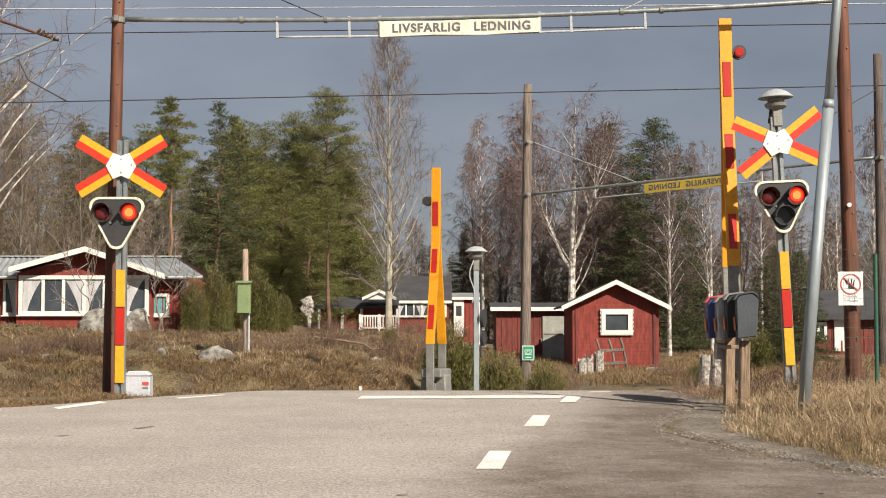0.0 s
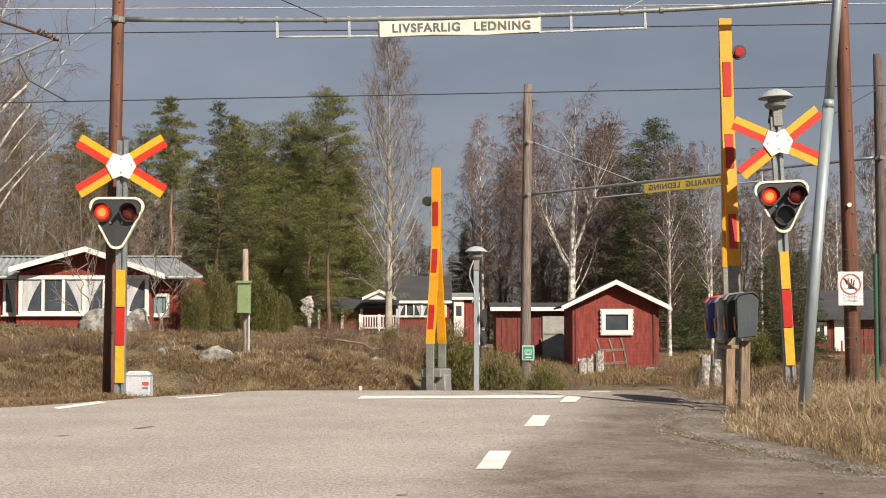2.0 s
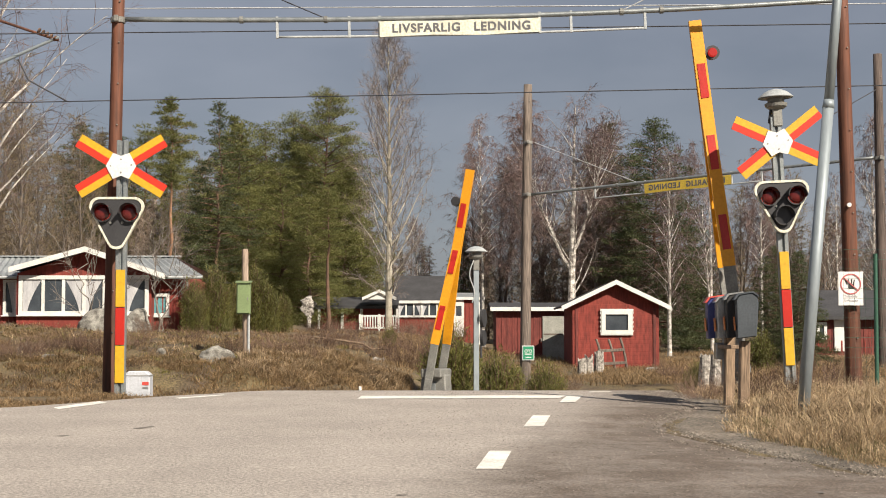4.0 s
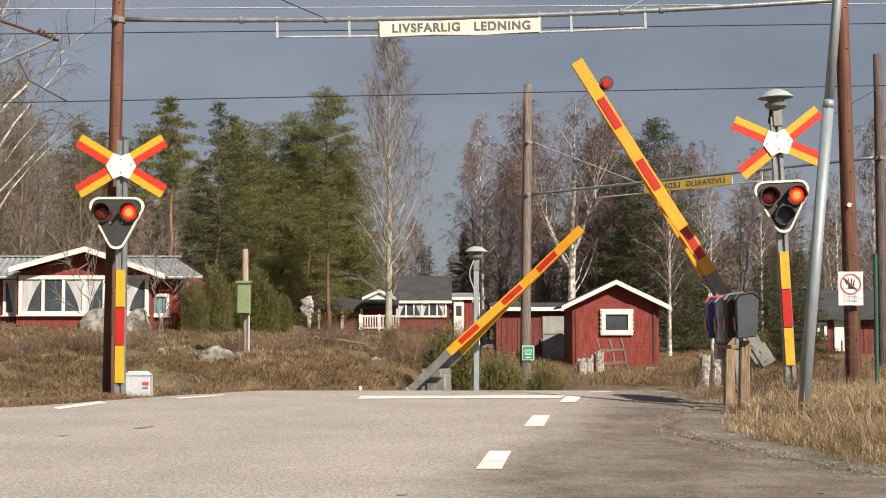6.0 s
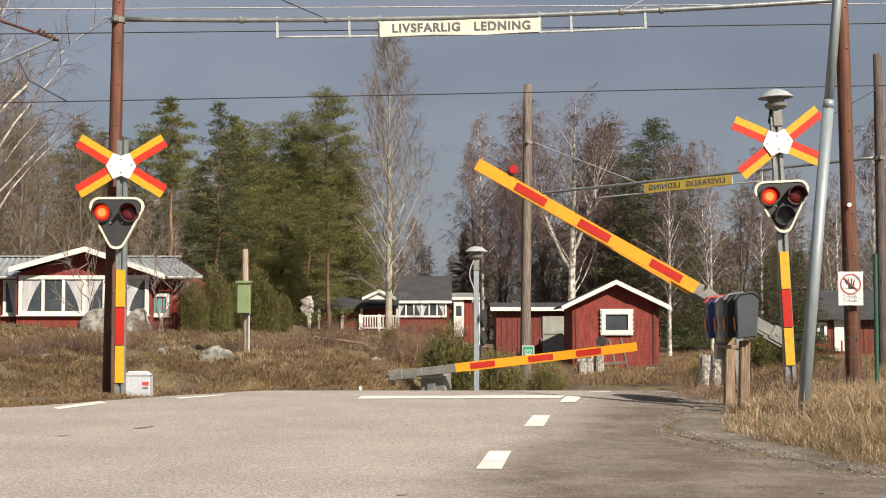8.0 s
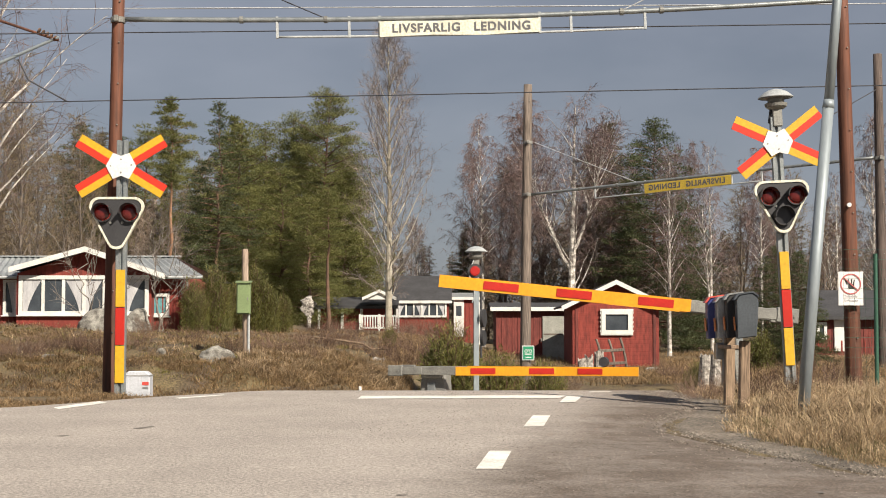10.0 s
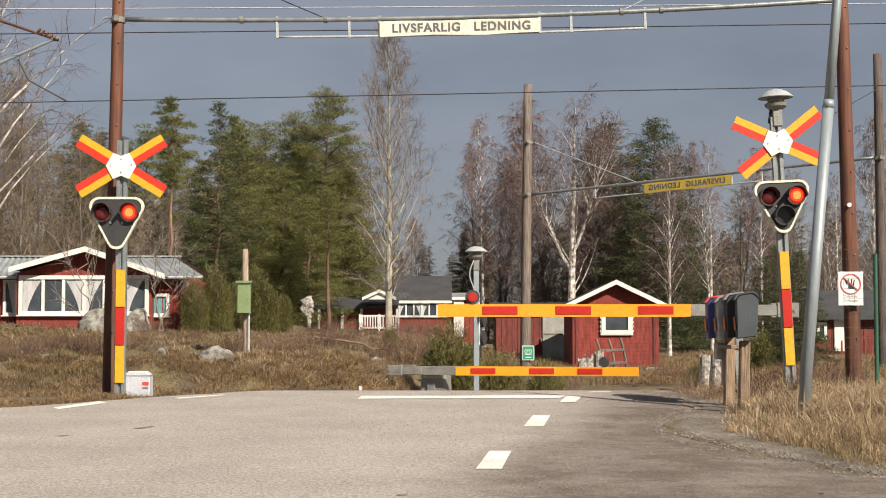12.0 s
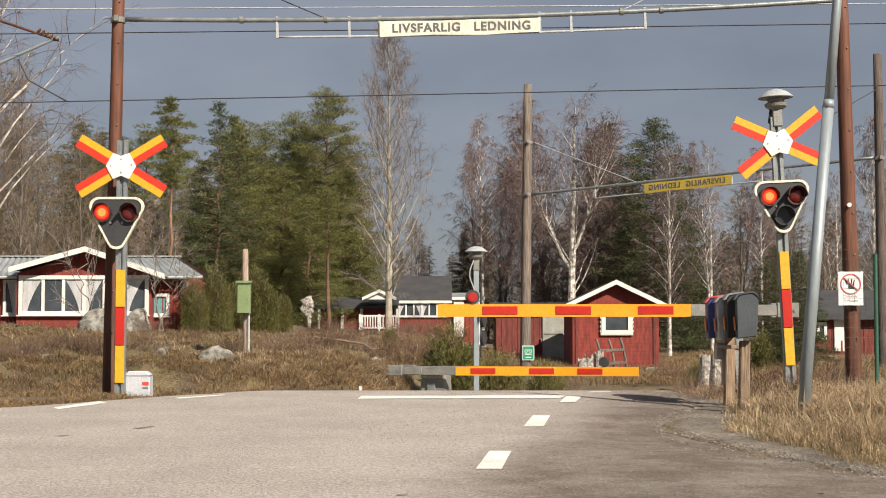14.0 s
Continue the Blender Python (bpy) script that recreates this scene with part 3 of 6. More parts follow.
# ---- barriers ----
def barrier(place, turn, pivot, front, stripes, lamp_x, lamp_side, sep, reach, ped, label, root=0.42):
    """A half barrier: pedestal, and a boom of two arms that meet, with a counterweight behind the pivot."""
    b = thing("barrier", place, label, "level crossing barrier", turn, group="barriers at the crossing")
    bm = BM()
    for lo, hi, w0, w1 in ((-0.25, pivot - 0.06, ped, ped * 0.72),):
        vs = [bm.verts.new((sx * w / 2, sy * w / 2 * 0.8, z)) for w, z in ((w0, lo), (w1, hi)) for sx, sy in ((-1, -1), (1, -1), (1, 1), (-1, 1))]
        for f in ((3, 2, 1, 0), (4, 5, 6, 7), (0, 1, 5, 4), (1, 2, 6, 5), (2, 3, 7, 6), (3, 0, 4, 7)):
            bm.faces.new([vs[i] for i in f])
    bmesh.ops.bevel(bm, geom=bm.edges[:], offset=0.02, segments=1, affect="EDGES")
    put(bm, "pedestal", "grey_steel", b, "grey steel pedestal")
    put(box(BM(), (0, 0, pivot - 0.04), (ped * 0.62, 2 * sep - 0.06, 0.14), 0.02), "gear_box", "grey_steel", b)
    put(box(BM(), (-0.02, front * ped * 0.34, pivot - 0.30), (0.13, 0.05, 0.22), 0.006), "hatch", "galvanised", b)
    boom = new("boom", bpy.data.meshes.new("boom"))
    bm = BM()
    for s in (-1, 1):
        pts = [(root, (sep + 0.02) * s), (1.95, 0.055 * s), (reach, 0.028 * s), (reach, 0.003 * s), (1.95, 0.015 * s), (root, (sep - 0.02) * s)]
        lo = [bm.verts.new((x, y, -0.068)) for x, y in pts]
        hi = [bm.verts.new((x, y, 0.068)) for x, y in pts]
        bm.faces.new(hi if s < 0 else hi[::-1])
        bm.faces.new(lo[::-1] if s < 0 else lo)
        for i in range(6):
            j = (i + 1) % 6
            q = (lo[i], lo[j], hi[j], hi[i])
            bm.faces.new(q if s < 0 else q[::-1])
    bmesh.ops.recalc_face_normals(bm, faces=bm.faces[:])
    bm.to_mesh(boom.data)
    bm.free()
    boom.data.materials.append(M["yellow"])
    boom.parent = b
    boom.location = (0, 0, pivot)
    tagged(boom, "yellow barrier boom of two converging arms")
    for s in (-1, 1):
        put(box(BM(), (root / 2 - 0.07, sep * s, 0), (root + 0.16, 0.035, 0.13), 0.006), "root_arm", "grey_steel", boom, "unpainted grey root arm")
        bm = BM()
        box(bm, (-0.30, sep * s, 0), (0.34, 0.045, 0.12), 0.006)
        box(bm, (-0.57, sep * s, 0), (0.24, 0.07, 0.165), 0.01)
        for bx in (-0.64, -0.52):
            rod(bm, (bx, (sep - 0.04) * s, 0), (bx, (sep + 0.045) * s, 0), 0.018, n=8)
        put(bm, "counterweight", "grey_steel", boom, "grey counterweight bar")
    for r in stripes:
        y_at = float(np.interp(r, (0.42, 1.95, reach), (sep + 0.02, 0.055, 0.028)))
        slope = math.atan2(sep - 0.035, 1.53) if r < 1.95 else 0.02
        m = Matrix.Translation((r, front * (y_at + 0.005), 0)) @ Matrix.Rotation(-front * slope, 4, "Z")
        put(box(BM(), (0, 0, 0), (0.385, 0.006, 0.090), 0.001), "reflector", "reflector_red", boom, "red reflective strip", m)
    bm = BM()
    rod(bm, (lamp_x, -lamp_side * 0.05, 0.145), (lamp_x, lamp_side * 0.04, 0.145), 0.072, 0.080, 16)
    box(bm, (lamp_x, 0, 0.09), (0.05, 0.05, 0.06), 0.004)
    put(bm, "lamp_housing", "board_black", boom, "black lamp housing")
    put(rod(BM(), (lamp_x, lamp_side * 0.035, 0.145), (lamp_x, lamp_side * 0.075, 0.145), 0.056, 0.042, 16), "boom_lamp", "boom_lamp", boom, "glowing red boom lamp")
    bm = BM()
    for i in range(9):
        for dz in (-0.04, 0.04):
            rod(bm, (reach - 0.06 - 0.07 * (i % 4) - (i // 4) * 0.75, front * 0.036, dz), (reach - 0.06 - 0.07 * (i % 4) - (i // 4) * 0.75, front * 0.02, dz), 0.005, n=6)
    tagged(put(bm, "rivet", "yellow", boom), kind="stuff")
    return b, boom


NEAR_PIVOT, FAR_PIVOT = 0.97, 0.93
nx, ny, nz = (3.171, 17.35, 0.849)
NEAR_BARRIER, NEAR_BOOM = barrier((nx, ny, nz - NEAR_PIVOT), 180.5, NEAR_PIVOT, 1, (0.862, 1.75, 2.55), 2.85, 1, 0.16, 3.23, 0.26, "yellow half barrier with red strips on a grey pedestal", 0.485)
fx, fy, fz = (-0.107, 25, 0.042)
FAR_BARRIER, FAR_BOOM = barrier((fx, fy, fz - FAR_PIVOT), -17, FAR_PIVOT, -1, (0.84, 1.73, 2.475), 2.68, 1, 0.32, 3.21, 0.54, "yellow half barrier beyond the track seen from behind")


# ---- warning portals, poles and wires ----
def wooden_pole(place, top, r0, r1, lean, material, label):
    p = thing("wooden_pole", place, label, "pole", group="wooden poles")
    bm = BM()
    n = 12
    prev = None
    for k in range(9):
        t = k / 8
        z = -0.4 + (top + 0.4) * t
        r = r0 + (r1 - r0) * t
        cx = lean * max(z, 0) / top
        row = [bm.verts.new((cx + r * math.cos(6.2832 * i / n), r * math.sin(6.2832 * i / n), z)) for i in range(n)]
        if prev:
            for i in range(n):
                bm.faces.new((prev[i], prev[(i + 1) % n], row[(i + 1) % n], row[i]))
        prev = row
    bm.faces.new(prev)
    put(bm, "shaft", material, p, smooth=True)
    bm = BM()
    for k in range(int(top / 0.45)):
        z = 0.7 + 0.45 * k
        if z < top - 0.2:
            r = r0 + (r1 - r0) * z / top
            rod(bm, (lean * z / top + 0.03, -r - 0.012, z), (lean * z / top + 0.03, -r + 0.02, z), 0.007, n=6)
    tagged(put(bm, "nail_head", "grey_steel", p), kind="stuff")
    return p


def collar(parent, x, z, r):
    bm = BM()
    rod(bm, (x, 0, z - 0.03), (x, 0, z + 0.03), r + 0.012, n=14)
    box(bm, (x, -r - 0.03, z), (0.05, 0.07, 0.07), 0.006)
    put(bm, "collar", "grey_steel", parent, "dark steel pole collar")


near_left = wooden_pole((-3.592, 17.1, -0.092), 4.519, 0.084, 0.066, 0.05, "pole_wood", "tarred red-brown wooden pole behind the signal")
collar(near_left, 0.045, 4.104, 0.069)
near_right = wooden_pole((4.435, 17.1, -0.152), 4.641, 0.093, 0.072, -0.088, "pole_wood", "tarred red-brown wooden pole with a prohibition sign")
far_left = wooden_pole((1.651, 32, -0.733), 6.446, 0.115, 0.085, 0.08, "grey_wood", "weathered grey-brown wooden pole beyond the track")
collar(far_left, 0.057, 4.194, 0.09)
collar(far_left, 0.069, 5.257, 0.09)
far_right = wooden_pole((7.777, 28, -0.455), 6.07, 0.098, 0.080, -0.02, "dark_wood", "weathered wooden pole carrying the far warning portal")
collar(far_right, -0.02, 4.2, 0.09)


def portal(name, a, b, sign0, sign1, drop, frame_ends, board, text_size, flip, sag, label, stays=()):
    """A sagging pipe between two poles with a lettered board hung under it; places along the pipe are parts of its length."""
    a, b = Vector(a), Vector(b)
    run = (b - a).length
    d = (b - a).normalized()
    side = Vector((0, 0, 1)).cross(d).normalized()
    up = d.cross(side).normalized()
    p = new(name)
    p.matrix_basis = Matrix.Translation(a) @ Matrix((d, side, up)).transposed().to_4x4()
    tagged(p, label, "warning portal", group="warning portals")

    def low(t):
        return -4 * sag * t * (1 - t)

    def tube(t0, t1, off, r, part_name, material):
        verts, faces, n, k = [], [], 24, 10
        for i in range(n + 1):
            t = t0 + (t1 - t0) * i / n
            for j in range(k):
                verts.append((t * run, r * math.cos(6.2832 * j / k), low(t) + off + r * math.sin(6.2832 * j / k)))
        for i in range(n):
            for j in range(k):
                q, w = i * k + j, i * k + (j + 1) % k
                faces.append((q, w, w + k, q + k))
        faces += [tuple(range(k))[::-1], tuple(range(n * k, n * k + k))]
        put_mesh(mesh_of(part_name, verts, faces), part_name, material, p, "", None, True)
    tube(0.008, 1.0, 0.0, 0.028, "pipe", "galvanised")
    tube(frame_ends[0], frame_ends[1], -drop, 0.013, "lower_rail", "pale_paint")
    lo, hi = sign0 * run, sign1 * run
    mid = (lo + hi) / 2
    n = 6
    pts = []
    for k in range(2):
        for i in range(n + 1):
            t = sign0 + (sign1 - sign0) * (i / n if k == 0 else 1 - i / n)
            pts.append((t * run, low(t) + (-0.035 + 0.005 * math.sin(i * 2.1) if k == 0 else -drop - 0.008 + 0.008 * math.sin(i * 1.7 + 1))))
    put(plate(BM(), pts, 0.008), "sign_board", board, p, "weathered lettered warning board", (0, -0.03, 0))
    tilt = math.atan2(low(sign1) - low(sign0), hi - lo)
    for word, share in (("LIVSFARLIG", 0.29), ("LEDNING", 0.765)):
        if flip:
            share = 1 - share
        t = sign0 + (sign1 - sign0) * share
        m = Matrix.Translation((t * run, -0.03, low(t) - drop / 2 - 0.022)) @ Matrix.Rotation(-tilt, 4, "Y") @ Matrix.Rotation(radians(90), 4, "X")
        if flip:
            m = m @ Matrix.Rotation(radians(180), 4, "Y")
        letters(word, "lettering", text_size, "letter", p, m, 0.0065)
    for t in frame_ends + (sign0, sign1) + stays:
        put(box(BM(), (t * run, 0, low(t) - drop / 2 + 0.01), (0.03, 0.03, drop + 0.05), 0.004), "hanger", "pale_paint", p)
    for t in (0.167, 0.283, 0.69, 0.745):
        put(rod(BM(), (t * run - 0.02, 0, low(t)), (t * run + 0.02, 0, low(t)), 0.040, n=12), "clamp", "grey_steel", p)
    return p


pa, pb = (-3.528, 17.1, 4.025), (4.407, 17.1, 4.244)
portal("warning_portal", pa, pb, 0.357, 0.577, 0.189, (0.216, 0.722), "sign_aged", 0.131, False, 0.083, "steel pipe portal with white high-voltage warning board", (0.315, 0.62))
qa, qb = (1.72, 32, 3.46), (7.698, 28, 3.761)
portal("warning_portal", qa, qb, 0.367, 0.617, 0.21, (0.215, 0.70), "aged_yellow", 0.142, True, 0.0, "far pipe portal with yellow warning board seen from behind")


def wire(a, b, r, sag, material, label):
    a, b = Vector(a), Vector(b)
    verts, faces, n = [], [], 24
    for i in range(n + 1):
        p = a.lerp(b, i / n)
        p.z -= sag * 4 * (i / n) * (1 - i / n)
        for k in range(4):
            verts.append((p.x, p.y + r * math.cos(k * 1.5708), p.z + r * math.sin(k * 1.5708)))
    for i in range(n):
        for k in range(4):
            q, w = i * 4 + k, i * 4 + (k + 1) % 4
            faces.append((q, w, w + 4, q + 4))
    ob = put_mesh(mesh_of("overhead_wire", verts, faces), "overhead_wire", material, None)
    return tagged(ob, label, "wire", group="overhead wires")


wire((-13.015, 21.5, 3.627), (12.893, 21.5, 4.141), 0.0075, 0.0, "wire", "dark contact wire above the railway track")
wire((-13.05, 21.5, 4.656), (12.921, 21.5, 4.969), 0.008, 0.03, "wire", "thin dark overhead line above the track")
wire((-12.76, 21, 4.935), (12.629, 21, 5.096), 0.008, 0.03, "wire_pale", "thin pale overhead line above the track")
wire((1.85, 32, 4.532), (3.906, 30.6, 3.519), 0.008, 0.0, "wire_pale", "thin stay wire from pole to portal")
wire((-1.877, 17.1, 4.287), (-1.308, 17.1, 4.044), 0.007, 0.0, "wire", "thin stay wire above the portal pipe")
wire((2.445, 17.1, 4.362), (1.937, 17.1, 4.113), 0.007, 0.0, "wire_pale", "thin stay wire above the portal pipe")
wire((7.737, 28, 4.986), (5.918, 24, 3.942), 0.008, 0.0, "wire", "thin stay wire at the far pole")


# the arm that carries the wires, on a mast outside the view
cm = thing("catenary_mast", (-7.496, 21.6, 0.233), "wooden catenary mast with steel carrying arm", "mast")
put(rod(BM(), (0, 0, -1.0), (0, 0, 5.323), 0.13, 0.11, 12), "mast_shaft", "pole_wood", cm, smooth=True)
ax, az = 2.199, 4.413
put(rod(BM(), (0.08, 0, 5.13), (ax, 0, az), 0.022, 0.018, 10), "stay_rod", "pole_wood", cm, "brown insulated stay rod")
put(rod(BM(), (0.08, 0, 3.51), (ax, 0, az + 0.046), 0.026, 0.022, 10), "arm_pipe", "zinc", cm, "grey steel arm pipe")
bm = BM()
for i in range(5):
    rod(bm, (ax - 0.28 + i * 0.055, 0, az + 0.14 - i * 0.027), (ax - 0.26 + i * 0.055, 0, az + 0.13 - i * 0.027), 0.04, n=10)
put(bm, "insulator", "bark_pine", cm, "brown ribbed insulator")
put(rod(BM(), (ax - 0.55, 0, az + 0.02 - 0.28), (ax - 0.40, 0, 3.857), 0.012, n=8), "steady_arm", "wire", cm)
put(rod(BM(), (ax - 0.40, 0, 3.857), (ax + 0.12, 0, 3.572), 0.012, n=8), "drop_arm", "wire", cm)


# ---- leaning steel pole, signs, boxes at the road ----
sp = thing("steel_pole", (2.917, 12.9, -0.11), "leaning galvanised steel lamp pole in dry grass", "pole")
top = Vector((3.322, 12.9, 4.085)) - Vector((2.917, 12.9, -0.11))
step = top * 0.610
put(rod(BM(), -top * 0.05, step, 0.052, 0.046, 18), "lower_tube", "zinc", sp, smooth=True)
put(rod(BM(), step, top, 0.040, 0.037, 18), "upper_tube", "zinc", sp, smooth=True)
put(rod(BM(), step - top * 0.004, step + top * 0.012, 0.050, 0.042, 18), "joint", "zinc", sp, smooth=True)

ps = thing("prohibition_sign", (4.369, 16.95, 0.896), "white no-entry notice with red ring on the pole", "sign")
put(box(BM(), (0, 0, 0.182), (0.266, 0.006, 0.363), 0.002), "sign_plate", "sign_white", ps)
put(ring(BM(), circle(0, 0, 0.112, 28), circle(0, 0, 0.099, 28), 0.006), "red_ring", "faded_red", ps, "", (0, -0.006, 0.23))
put(box(BM(), (0, 0, 0), (0.20, 0.005, 0.011)), "red_bar", "faded_red", ps, "", Matrix.Translation((0, -0.0105, 0.23)) @ Matrix.Rotation(radians(42), 4, "Y"))
bm = BM()
box(bm, (0.005, 0, -0.02), (0.06, 0.003, 0.055), 0.001)
for i, (dx, h, a) in enumerate(((-0.035, 0.05, -28), (-0.014, 0.06, -10), (0.008, 0.062, 2), (0.028, 0.055, 14))):
    box(bm, (0, 0, h / 2), (0.012, 0.003, h), 0, Matrix.Translation((dx, 0, 0.0)) @ Matrix.Rotation(radians(a), 4, "Y"))
put(bm, "pictogram", "black", ps, "", (0, -0.0055, 0.224))
letters("Tillträde", "lettering", 0.036, "faded_print", ps, Matrix.Translation((0, -0.005, 0.097)) @ Matrix.Rotation(radians(90), 4, "X"), 0.001)
letters("förbjudet", "lettering", 0.036, "faded_print", ps, Matrix.Translation((0, -0.005, 0.054)) @ Matrix.Rotation(radians(90), 4, "X"), 0.001)
mk = thing("pole_marker", (4.374, 16.98, 1.98), "small round white marker disc on the pole", "marker")
put(rod(BM(), (0, 0.02, 0), (0, -0.01, 0), 0.024, n=14), "disc", "sign_white", mk)

gs = thing("cycle_route_sign", (1.715, 31.87, 0.109), "small green cycle route sign with white symbols", "sign")
put(box(BM(), (0, 0, 0.148), (0.239, 0.006, 0.295), 0.002), "sign_plate", "sign_white", gs)
put(box(BM(), (0, -0.005, 0.148), (0.21, 0.004, 0.261), 0.001), "green_face", "green_sign", gs)
bm = BM()
for cx in (-0.045, 0.045):
    ring(bm, circle(cx, 0.185, 0.032, 12), circle(cx, 0.185, 0.022, 12), 0.003, -0.009)
box(bm, (0, -0.009, 0.21), (0.08, 0.003, 0.01))
box(bm, (0, -0.009, 0.125), (0.13, 0.003, 0.02))
box(bm, (0, -0.009, 0.06), (0.11, 0.003, 0.018))
put(bm, "symbol", "sign_white", gs)

wb = thing("white_box", (-3.226, 16.85, -0.077), "small white plastic service box beside the pole", "box")
bm = BM()
plate(bm, [(-0.13, 0.0), (0.13, 0.0), (0.13, 0.235), (0.08, 0.275), (-0.10, 0.275), (-0.13, 0.25)], 0.2)
bmesh.ops.bevel(bm, geom=bm.edges[:], offset=0.01, segments=1, affect="EDGES")
put(bm, "body", "box_white", wb)
put(box(BM(), (0, 0, 0.228), (0.268, 0.208, 0.008)), "lid_seam", "grey_steel", wb)
put(box(BM(), (0.085, -0.102, 0.145), (0.07, 0.004, 0.035)), "sticker", "mail_red", wb)
put(box(BM(), (0.085, -0.102, 0.10), (0.06, 0.004, 0.02)), "small_print", "mail_steel", wb)

gc = thing("meter_cabinet", (-3.461, 28.0, 0.142), "pale green metal cabinet on a weathered wooden stake", "cabinet")
put(rod(BM(), (0, 0, -0.5), (-0.05, 0, 1.987), 0.062, 0.056, 12), "stake", "stake_wood", gc, "weathered pale wooden stake")
put(box(BM(), (-0.048, -0.13, 1.11), (0.24, 0.16, 0.56), 0.014), "cabinet_body", "cabinet_green", gc)
door = put(box(BM(), (-0.048, -0.216, 1.10), (0.205, 0.012, 0.50), 0.004), "door", "cabinet_green", gc)
put(box(BM(), (0.03, -0.228, 1.10), (0.016, 0.014, 0.05), 0.003), "latch", "grey_steel", door)
put(slab([(-0.185, -0.25, 1.395), (0.09, -0.25, 1.395), (0.09, -0.03, 1.425), (-0.185, -0.03, 1.425)], 0.02), "cabinet_lid", "cabinet_green", gc)
put(rod(BM(), (0.034, -0.07, -0.4), (0.034, -0.07, 0.84), 0.022, n=8), "cable_pipe", "pale_paint", gc)

bp = thing("bell_post", (0.546, 26, -0.421), "grey steel post with a round bell on top", "post")
put(box(BM(), (0, 0, 1.068), (0.09, 0.07, 2.368), 0.008), "post", "zinc", bp)
bell_parts(bp, 2.284, "pale_paint")
bm = BM()
rod(bm, (0.08, 0.02, 0.65), (0.08, 0.02, 1.764), 0.018, n=8)
for z, r in ((1.3, 0.15), (0.975, 0.13)):
    rod(bm, (0.09, 0.06, z), (0.14, 0.045, z), r, n=18)
put(bm, "rear_signal", "board_black", bp, "black rear of a signal lamp")
bm = BM()
for i in range(14):
    a0, a1 = i / 14, (i + 1) / 14
    rod(bm, (-0.07 + 0.04 * math.sin(a0 * 7), -0.05, 1.55 + a0 * 0.7), (-0.07 + 0.04 * math.sin(a1 * 7), -0.05, 1.55 + a1 * 0.7), 0.010, n=6)
put(bm, "cable", "pale_paint", bp)


def letter_box(place, turn, body, lid, h, label):
    """Seen from its side: a front that leans forward and a rounded lid."""
    b = thing("letter_box", place, label, "letter box", turn, group="letter boxes on the stand")
    w = 0.20
    side = [(-0.085, 0.0), (0.082, 0.02), (0.100, h * 0.78), (0.090, h * 0.93), (0.05, h), (-0.065, h * 0.95), (-0.092, h * 0.84)]
    bm = plate(BM(), side, w)
    bmesh.ops.bevel(bm, geom=bm.edges[:], offset=0.008, segments=1, affect="EDGES")
    put(bm, "body", body, b)
    put(plate(BM(), [(-0.115, h * 0.85), (-0.08, h * 0.985), (0.055, h * 1.035), (0.100, h * 0.95), (0.106, h * 0.90), (0.05, h * 1.005), (-0.066, h * 0.955), (-0.098, h * 0.85)], w + 0.02), "lid", lid, b)
    put(box(BM(), (-0.092, 0, h * 0.35), (0.008, 0.10, 0.12), 0, Matrix.Rotation(radians(-4), 4, "Y")), "front_badge", "mail_orange", b)
    return b


st = thing("letter_box_stand", (2.561, 13.9, -0.062), "two weathered wooden posts with a carrying board", "stand", 0)
for dx, dy, hz, ln in ((0.02, 0.5, 0.72, 0.02), (0.055, 0.0, 0.66, 0.03)):
    put(box(BM(), (dx + ln / 2, dy, hz / 2 - 0.15 - 0.05), (0.085, 0.10, hz + 0.25), 0.008, Matrix.Rotation(radians(1.5), 4, "Y")), "stand_post", "board_wood", st)
put(box(BM(), (-0.02, 0.30, 0.561 - 0.03), (0.07, 0.80, 0.035), 0.004), "carrying_board", "board_wood", st)
put(box(BM(), (-0.02, 0.62, 0.49), (0.10, 0.14, 0.15), 0.008), "paper_holder", "mail_steel", st, "small grey newspaper holder")
bx0 = (2.652, 13.85, 0.54)
letter_box((bx0[0], bx0[1], bx0[2]), -6, "mail_dark", "mail_dark", 0.40, "dark grey plastic letter box on a wooden stand")
letter_box((bx0[0] - 0.047, bx0[1] + 0.24, bx0[2] + 0.005), -4, "black", "mail_steel", 0.40, "black letter box with steel lid on a stand")
letter_box((bx0[0] - 0.090, bx0[1] + 0.48, bx0[2]), -3, "mail_steel", "mail_steel", 0.385, "brushed steel letter box on a wooden stand")
letter_box((bx0[0] - 0.136, bx0[1] + 0.72, bx0[2]), -3, "mail_blue", "mail_red", 0.39, "dark blue letter box with red lid")


# ---- fence on the right ----
fn = thing("mesh_fence", (4.432, 16.2, -0.127), "green wire mesh fence with round steel posts", "fence")
for i in range(3):
    x = i * 1.6
    put(rod(BM(), (x, 0.35 * i, -0.3), (x, 0.35 * i, 1.539), 0.022, n=12), "fence_post", "fence_green", fn)
bm = BM()
for i in range(16):
    z = 0.08 + 0.10 * i
    rod(bm, (-0.35, -0.08, z), (3.2, 0.7, z), 0.0016, n=4)
for i in range(60):
    t = i / 60
    rod(bm, (3.55 * t - 0.35, 0.78 * t - 0.08, 0), (3.55 * t - 0.35, 0.78 * t - 0.08, 1.58), 0.0012, n=3)
tagged(put(bm, "wire_mesh", "fence_green", fn), kind="stuff")


